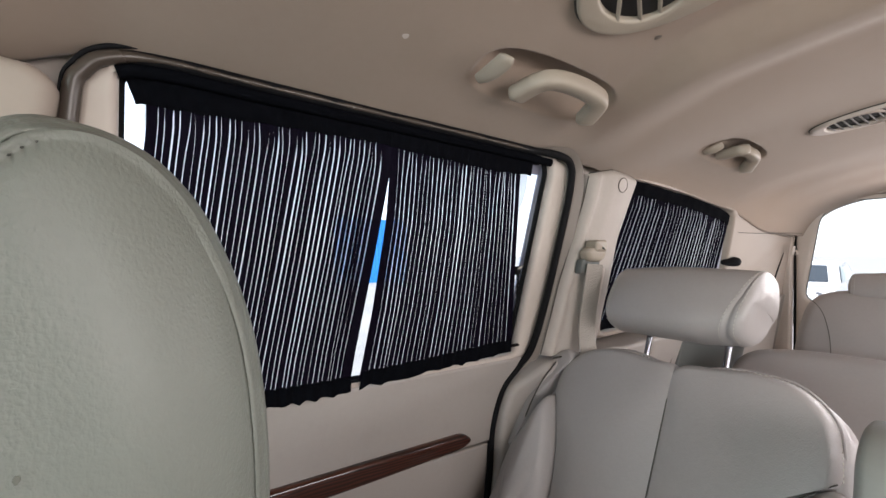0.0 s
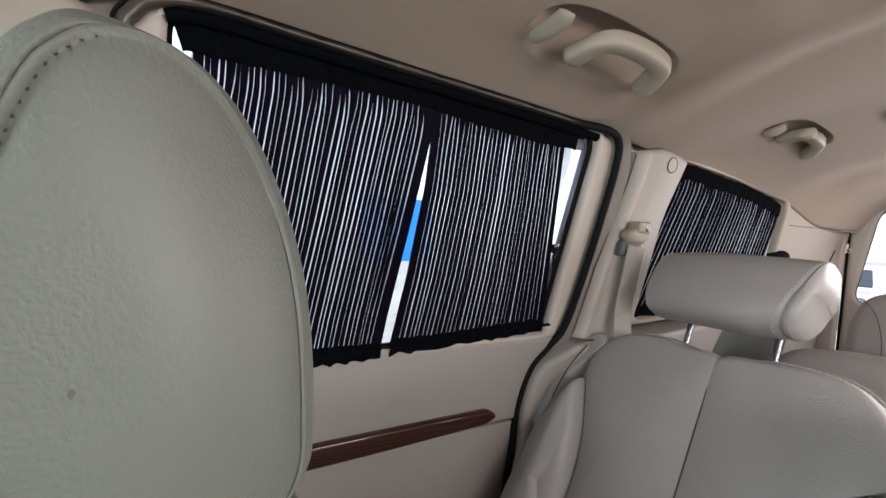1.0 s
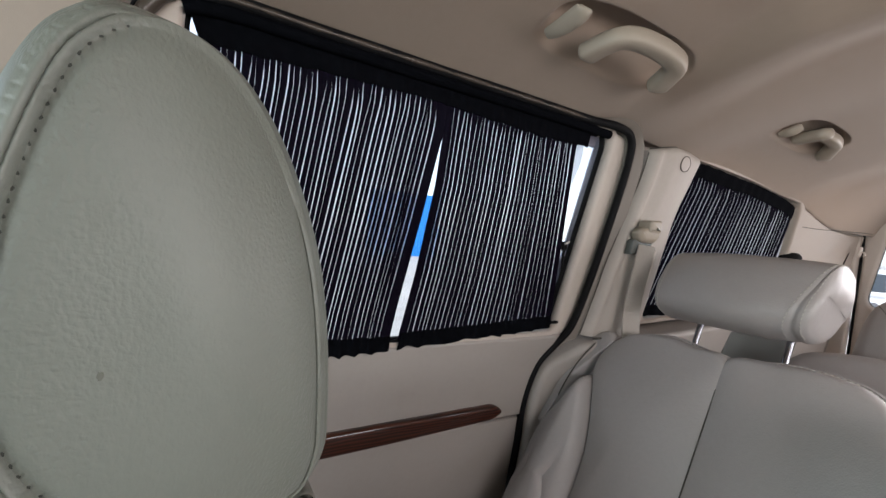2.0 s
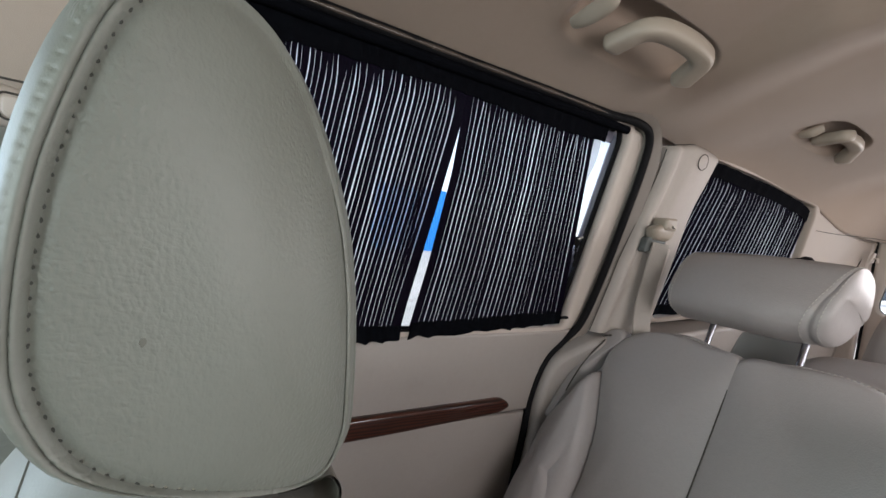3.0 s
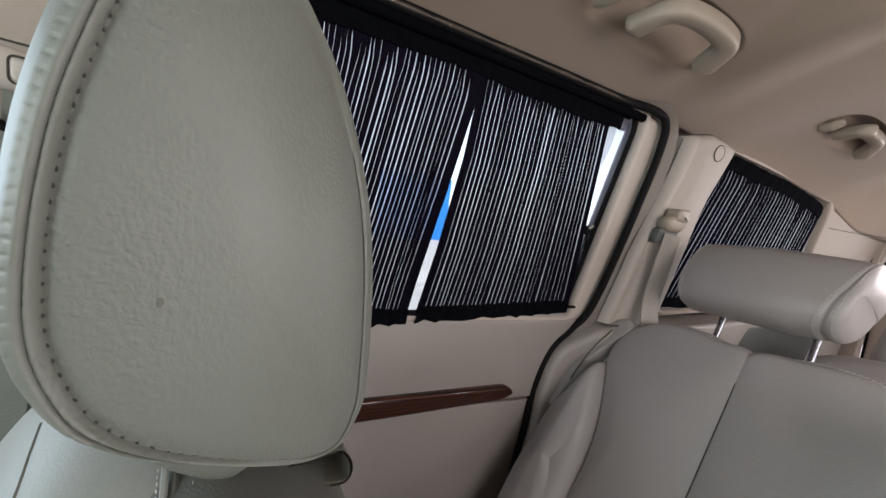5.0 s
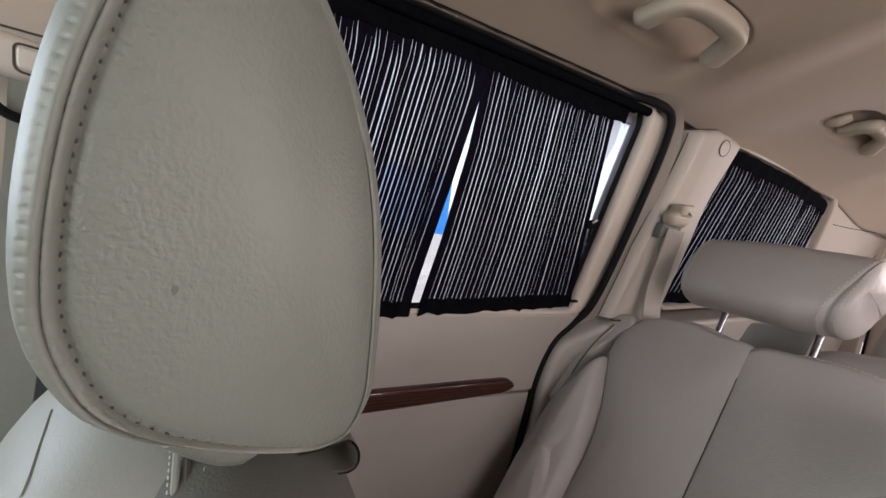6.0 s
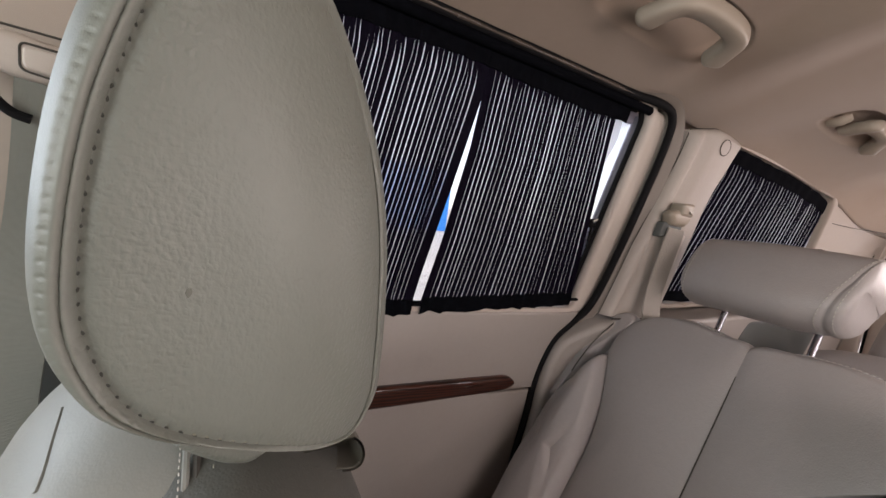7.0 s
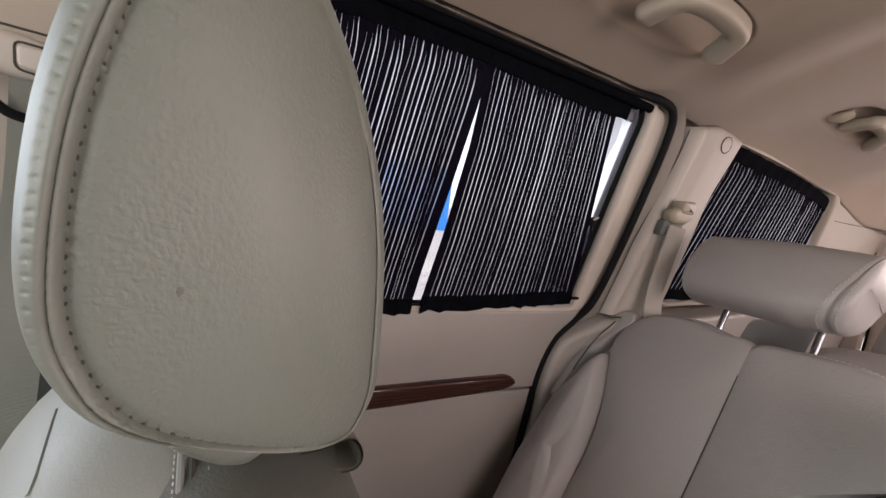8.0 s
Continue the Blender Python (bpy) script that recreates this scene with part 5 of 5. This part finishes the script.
TILT_V, TILT_N = Vector((0, 0.5 * RC, RC)), Vector((0, -RC, 0.5 * RC))


def reclined(ox, oy, oz):
    o = Vector((ox, oy, oz))
    return lambda u, v, w: o + Vector((u, 0, 0)) + TILT_V * v + TILT_N * w


def headrest(name, pl, u0, u1, v0, v1, w0, w1, parent, mat, rake=0.0, droop=0.0, slant=0.0, seam=0.745):
    """A wide stuffed headrest with rounded ends and a stitched end panel."""
    rings = []
    cu, cv, cw = (u0 + u1) / 2, (v0 + v1) / 2, (w0 + w1) / 2
    hw, hv, hd = (u1 - u0) / 2, (v1 - v0) / 2, (w1 - w0) / 2
    prof = []
    for a in np.linspace(0, 2 * math.pi, 49)[:-1]:
        c, s = math.cos(a), math.sin(a)
        e = 0.72
        prof.append((math.copysign(abs(c) ** e, c), math.copysign(abs(s) ** e, s)))
    ts = np.concatenate([np.linspace(-1, -0.78, 16), np.linspace(-0.72, seam - 0.045, 14), np.linspace(seam - 0.025, seam + 0.035, 6), np.linspace(seam + 0.05, 1, 10)])
    for t in ts:
        e0 = min(seam + 0.035, 0.88) if t > 0 else 0.87
        end = max(0.0, (abs(t) - e0) / (1 - e0))
        k = math.sqrt(max(0.0, 1 - end ** 2.2)) * 0.55 + 0.45 * math.sqrt(max(0.0, 1 - end ** 6))
        k = max(k, 0.30)
        g = 1 - 0.035 * math.exp(-((t - seam) / 0.016) ** 2)
        bow = 0.010 * (t * t)
        row = []
        for c, s in prof:
            vv = cv + s * hv * k * g * (1 + 0.05 * (1 - t * t)) - (droop * max(0, t - 0.5) * 2 if s < 0 else 0)
            ww = cw + c * hd * (0.55 + 0.45 * k) * g + rake * s - bow
            lean = slant * s * smooth01(0.25, 0.72, t) * (1 - 0.75 * smooth01(0.80, 1.0, t))
            row.append(pl(cu + hw * t + lean, vv, ww))
        rings.append(row)
    ob = part(name, ring_mesh(rings), mat, parent, sharp=60)
    for t, nm in ((seam - 0.055, "stitching"), (seam + 0.05, "stitching"), (-0.925, "stitching"), (-0.885, "stitching")):
        k = min(range(len(ts)), key=lambda q: abs(ts[q] - t))
        row = rings[k]
        c = sum(row, Vector()) / len(row)
        line = [p + (p - c).normalized() * 0.0006 for p in (row[36:] + row[:14])]
        stitch_row(nm, line, ob, THREAD_PALE, 0.0040, 0.0006, 0.0028)
    return ob


def second_row_seat():
    th = thing("rear_seat", None, "warm grey leather second row seat with headrest raised", "seat", "seats")
    pl = reclined(-0.39, 0.90, 0.765)
    hull = [(-0.262, -0.60), (0.0, -0.62), (0.235, -0.60), (0.242, -0.35), (0.238, -0.12), (0.212, -0.030), (0.170, 0.006), (0.09, 0.016), (0.0, -0.004), (-0.08, 0.008), (-0.165, 0.006),
            (-0.225, -0.030), (-0.272, -0.13), (-0.297, -0.24), (-0.300, -0.34), (-0.285, -0.48)]
    body = part("backrest", cushion(hull, lambda u, v, w: pl(u, v, w - 0.03), 0.035, 0.10, 0.03, 0.004), LEATHER, th, "warm grey leather backrest shell")
    left = [(0.010, -0.59), (-0.12, -0.60), (-0.171, -0.45), (-0.173, -0.31), (-0.189, -0.215), (-0.214, -0.130), (-0.227, -0.085), (-0.214, -0.036), (-0.170, 0.002), (-0.107, 0.014), (-0.055, 0.008), (0.006, -0.003),
            (0.010, -0.10), (0.010, -0.36)]
    part("cushion", cushion(left, lambda u, v, w: pl(u, v, w), 0.030, 0.04, 0.015, 0.012, n=110), LEATHER, body, "smooth leather cushion panel")
    right = [(-0.010, -0.59), (-0.010, -0.36), (-0.010, -0.10), (-0.006, -0.003), (0.060, 0.014), (0.125, 0.017), (0.172, 0.004), (0.205, -0.035), (0.214, -0.10), (0.190, -0.122), (0.160, -0.155), (0.150, -0.22), (0.148, -0.40), (0.12, -0.60)]
    part("cushion", cushion(right, lambda u, v, w: pl(u, v, w), 0.030, 0.04, 0.015, 0.012, n=110), LEATHER, body, "smooth leather cushion panel")
    lb = [(-0.224, -0.108), (-0.202, -0.152), (-0.181, -0.225), (-0.169, -0.31), (-0.166, -0.45), (-0.164, -0.60), (-0.27, -0.60), (-0.303, -0.42), (-0.303, -0.32), (-0.287, -0.228), (-0.252, -0.160)]
    part("side_bolster", cushion(lb, lambda u, v, w: pl(u, v, w + 0.008 - 0.10 * max(0, -u - 0.24)), 0.052, 0.05, 0.045, 0.014, n=100), LEATHER, body, "padded side bolster")
    rb = [(0.212, -0.112), (0.188, -0.130), (0.166, -0.165), (0.157, -0.23), (0.154, -0.40), (0.14, -0.60), (0.225, -0.60), (0.238, -0.42), (0.240, -0.22), (0.232, -0.135)]
    part("side_bolster", cushion(rb, lambda u, v, w: pl(u, v, w + 0.008), 0.040, 0.05, 0.035, 0.010, n=100), LEATHER, body, "padded side bolster")
    wing = [(-0.218, -0.008), (-0.252, -0.030), (-0.280, -0.085), (-0.303, -0.150), (-0.316, -0.212), (-0.310, -0.238), (-0.290, -0.240), (-0.274, -0.185), (-0.250, -0.118), (-0.226, -0.068), (-0.200, -0.028)]
    part("side_wing", cushion(wing, lambda u, v, w: pl(u, v, w + 0.010), 0.020, 0.03, 0.012, 0.003, n=80), LEATHER, body, "padded outer wing of the backrest")
    part("seam", tube_bm([pl(0.0, v, 0.0292 + 0.0006 * smooth01(-0.42, -0.12, v) - 0.010 * smooth01(-0.06, 0.0, v)) for v in np.linspace(-0.005, -0.56, 40)], 0.0012, 6), CREASE, body, "dark centre seam")
    part("seam", tube_bm([pl(p.x, p.y, 0.029) for p in spline([(-0.227, -0.112), (-0.211, -0.145), (-0.191, -0.215), (-0.177, -0.31), (-0.173, -0.45), (-0.167, -0.58)], 40, closed=False)], 0.0010, 6), CREASE, body, "dark bolster seam")
    part("seam", tube_bm([pl(p.x, p.y, 0.0235) for p in spline([(0.214, -0.104), (0.189, -0.126), (0.163, -0.160), (0.154, -0.225), (0.152, -0.40), (0.13, -0.58)], 40, closed=False)], 0.0010, 6), CREASE, body, "dark bolster seam")
    # piping along the top and the right shoulder
    top = [pl(p.x, p.y + 0.002, -0.002) for p in spline([(-0.200, -0.020), (-0.165, 0.004), (-0.107, 0.016), (-0.055, 0.010), (0.0, -0.001), (0.060, 0.016), (0.125, 0.019), (0.172, 0.006), (0.207, -0.034), (0.217, -0.10)], 80, closed=False)]
    part("piping", tube_bm(top, 0.0018, 6), LEATHER, body)
    stitch_row("stitching", [p + TILT_N * 0.012 + TILT_V * -0.004 for p in top[:]], body, THREAD_PALE, 0.004, 0.0007, 0.003)
    stitch_row("stitching", [pl(p.x, p.y, 0.046) for p in spline([(-0.222, -0.122), (-0.243, -0.152), (-0.262, -0.195)], 20, closed=False)], body, THREAD_PALE, 0.003, 0.0007, 0.0025)
    hd = headrest("headrest", pl, -0.140, 0.110, 0.052, 0.183, -0.035, 0.075, th, LEATHER, rake=-0.010, droop=-0.006, slant=0.022, seam=0.86)
    hd["label"] = "wide stitched grey leather headrest"
    for u in (-0.072, 0.062):
        part("post", tube_bm([pl(u, -0.05, -0.012), pl(u, 0.075, -0.004)], 0.0052, 12), CHROME, th, "chrome headrest post")
        part("post_guide", tube_bm([pl(u, 0.004, -0.012), pl(u, 0.016, -0.012)], lambda s: 0.014 - 0.004 * s, 14), TRIM_DARK, th, "dark plastic post guide")
    bm = plate_mesh("arm", [rounded([(0.545, 0.40), (0.66, 0.40), (0.775, 0.750), (0.755, 0.783), (0.70, 0.783), (0.665, 0.763)], 0.02)], 0.0, 0.055, 0.010, lambda u, v, w: Vector((-0.142 + w, u + 0.06, v)), 3)
    part("armrest", bm, LEATHER_FRONT, th, "upright folded armrest in pale leather")
    bm = plate_mesh("seat_base", [rounded([(-0.64, 0.28), (-0.15, 0.28), (-0.15, 0.78), (-0.64, 0.78)], 0.06)], 0.0, 0.36, 0.05, lambda u, v, w: Vector((u, v, w)), 4)
    part("seat_cushion", bm, LEATHER, th)
    return th


second_row_seat()


def bench_seat(name, label, ox, oy, oz, half, head_u, group):
    th = thing(name, None, label, "seat", group)
    pl = reclined(ox, oy, oz)
    out = [(-half, -0.56), (0, -0.57), (half, -0.56), (half * 1.01, -0.30), (half * 0.98, -0.12), (half * 0.86, -0.035), (half * 0.55, -0.004), (0, 0.004), (-half * 0.55, -0.004), (-half * 0.86, -0.035), (-half * 0.98, -0.12), (-half * 1.01, -0.30)]
    body = part("backrest", cushion(out, pl, 0.055, 0.07, 0.045, 0.012), LEATHER, th)
    part("piping", tube_bm([pl(p.x * 1.002, p.y + 0.001, 0.004) for p in spline(out, 100)][22:80], 0.002, 6), LEATHER, body)
    if head_u is not None:
        part("wing_seam", tube_bm([pl(p.x, p.y, 0.066) for p in spline([(-half * 0.86, -0.06), (-half * 0.72, -0.11), (-half * 0.62, -0.22), (-half * 0.60, -0.40)], 24, closed=False)], 0.0009, 6), CREASE, body)
        headrest("headrest", pl, head_u - 0.15, head_u + 0.15, -0.050, 0.045, -0.03, 0.07, th, LEATHER)
    bm = plate_mesh("seat_base", [rounded([(ox - half, oy - 0.62), (ox + half, oy - 0.62), (ox + half, oy - 0.12), (ox - half, oy - 0.12)], 0.06)], 0.0, 0.36, 0.05, lambda u, v, w: Vector((u, v, w)), 4)
    part("seat_cushion", bm, LEATHER, th)
    return th


bench_seat("rear_seat", "grey leather third row seat without its headrest", -0.26, 1.50, 0.720, 0.27, None, "seats")
bench_seat("rear_seat", "warm beige leather last row seat with headrest", -0.22, 1.93, 0.855, 0.255, 0.01, "seats")

# coat peg and belt end on the rear pillar
peg = thing("luggage_hook", None, "small pale plastic hook on the rear pillar", "hook")
part("hook", tube_bm(spline([side(2.25, 0.985, 0.0), side(2.25, 0.985, 0.014), side(2.25, 0.975, 0.018), side(2.255, 0.972, 0.014)], 16, closed=False), 0.0035, 8), TRIM, peg)
part("plate", plate_mesh("plate", [rounded([(2.235, 0.968), (2.265, 0.968), (2.26, 1.005), (2.24, 1.005)], 0.006)], -0.002, 0.006, 0.002, side), TRIM, peg)

# ---- outside ----
def ground():
    bm = bmesh.new()
    n = 40
    vs = []
    for i in range(n + 1):
        for j in range(n + 1):
            u, v = (i / n * 2 - 1), (j / n * 2 - 1)
            x, y = math.copysign(abs(u) ** 2.5, u) * 1500, math.copysign(abs(v) ** 2.5, v) * 1500
            vs.append(bm.verts.new((x, y, -0.70 + 0.01 * math.sin(x * 0.7) * math.cos(y * 0.5) if abs(x) < 60 and abs(y) < 60 else -0.70)))
    for i in range(n):
        for j in range(n):
            a = i * (n + 1) + j
            bm.faces.new((vs[a], vs[a + n + 1], vs[a + n + 2], vs[a + 1]))
    return tagged(part("ground", bm, CONCRETE), "pale concrete yard in flat daylight", "ground", kind="structure")


ground()
fence = thing("sheet_fence", None, "tall bright blue ribbed sheet metal fence", "fence")
zz = []
for k in range(96):
    y = 9.3 + k * 0.0542
    zz.append((-24.7 + (0.03 if k % 4 in (1, 2) else 0.0), y))
bm = bmesh.new()
lo = [bm.verts.new((x, y, -0.70)) for x, y in zz]
hi = [bm.verts.new((x, y, 3.44)) for x, y in zz]
lo2 = [bm.verts.new((x - 0.01, y, -0.70)) for x, y in zz]
hi2 = [bm.verts.new((x - 0.01, y, 3.44)) for x, y in zz]
for k in range(95):
    bm.faces.new((lo[k], lo[k + 1], hi[k + 1], hi[k]))
    bm.faces.new((lo2[k], hi2[k], hi2[k + 1], lo2[k + 1]))
    bm.faces.new((hi[k], hi[k + 1], hi2[k + 1], hi2[k]))
part("sheet", bm, BLUE_PAINT, fence, smooth=False)
for y in (9.4, 11.9, 14.3):
    part("post", tube_bm([(-24.8, y, -0.70), (-24.8, y, 3.35)], 0.05, 8), TRIM_DARK, fence)


def parked_car(x, y, turn, label):
    th = thing("parked_car", None, label, "car", "parked cars")
    m = pose(x, y, -0.70, 0, 0, turn)
    prof = [(-2.15, 0.35), (-2.2, 0.62), (-2.1, 0.86), (-1.2, 0.98), (-0.55, 1.42), (0.2, 1.50), (1.15, 1.46), (1.85, 1.02), (2.15, 0.95), (2.2, 0.6), (2.12, 0.35), (1.0, 0.26), (-1.0, 0.26)]
    o = spline(prof, 60)
    rings = []
    for w, k in ((-0.86, 0.90), (-0.88, 0.97), (-0.80, 1.0), (0.80, 1.0), (0.88, 0.97), (0.86, 0.90)):
        rings.append([m @ Vector(((p.x) * (0.97 + 0.03 * k), w * (1 - 0.14 * max(0, (p.y - 0.95) / 0.55)), 0.8 + (p.y - 0.8) * k)) for p in o])
    part("body", ring_mesh(rings), CAR_PAINT, th)
    for s in (-1, 1):
        win = rounded([(-1.02, 0.99), (1.55, 1.02), (1.05, 1.38), (-0.48, 1.36)], 0.06)
        part("window", plate_mesh("car_window", [win], -0.012, 0.012, 0.003, lambda u, v, w: m @ Vector((u, s * (0.885 - 0.13 * max(0, (v - 0.95) / 0.55) + w), v))), CAR_GLASS, th)
        for wx in (-1.35, 1.35):
            part("wheel", tube_bm([m @ Vector((wx, s * (0.68 + 0.05 * k), 0.31)) for k in range(5)], lambda q: 0.31 if 0.1 < q < 0.9 else 0.28, 24), RUBBER, th)
    for s in (-1, 1):
        part("headlight", tube_bm([m @ Vector((-2.12, s * 0.62, 0.72)), m @ Vector((-2.21, s * 0.60, 0.72))], 0.10, 12), CHROME, th)
    ws = rounded([(-0.66, 0.0), (0.66, 0.0), (0.56, 0.70), (-0.56, 0.70)], 0.06)
    part("windscreen", plate_mesh("car_windscreen", [ws], -0.01, 0.012, 0.003, lambda u, v, w: m @ Vector((-1.16 + v * 0.82 - w * 0.6, u, 1.01 + v * 0.57 + w))), CAR_GLASS, th)
    return th


parked_car(-3.7, 15.0, 95, "white parked car in the yard")
parked_car(-17.0, 20.0, 120, "white parked car by the blue fence")
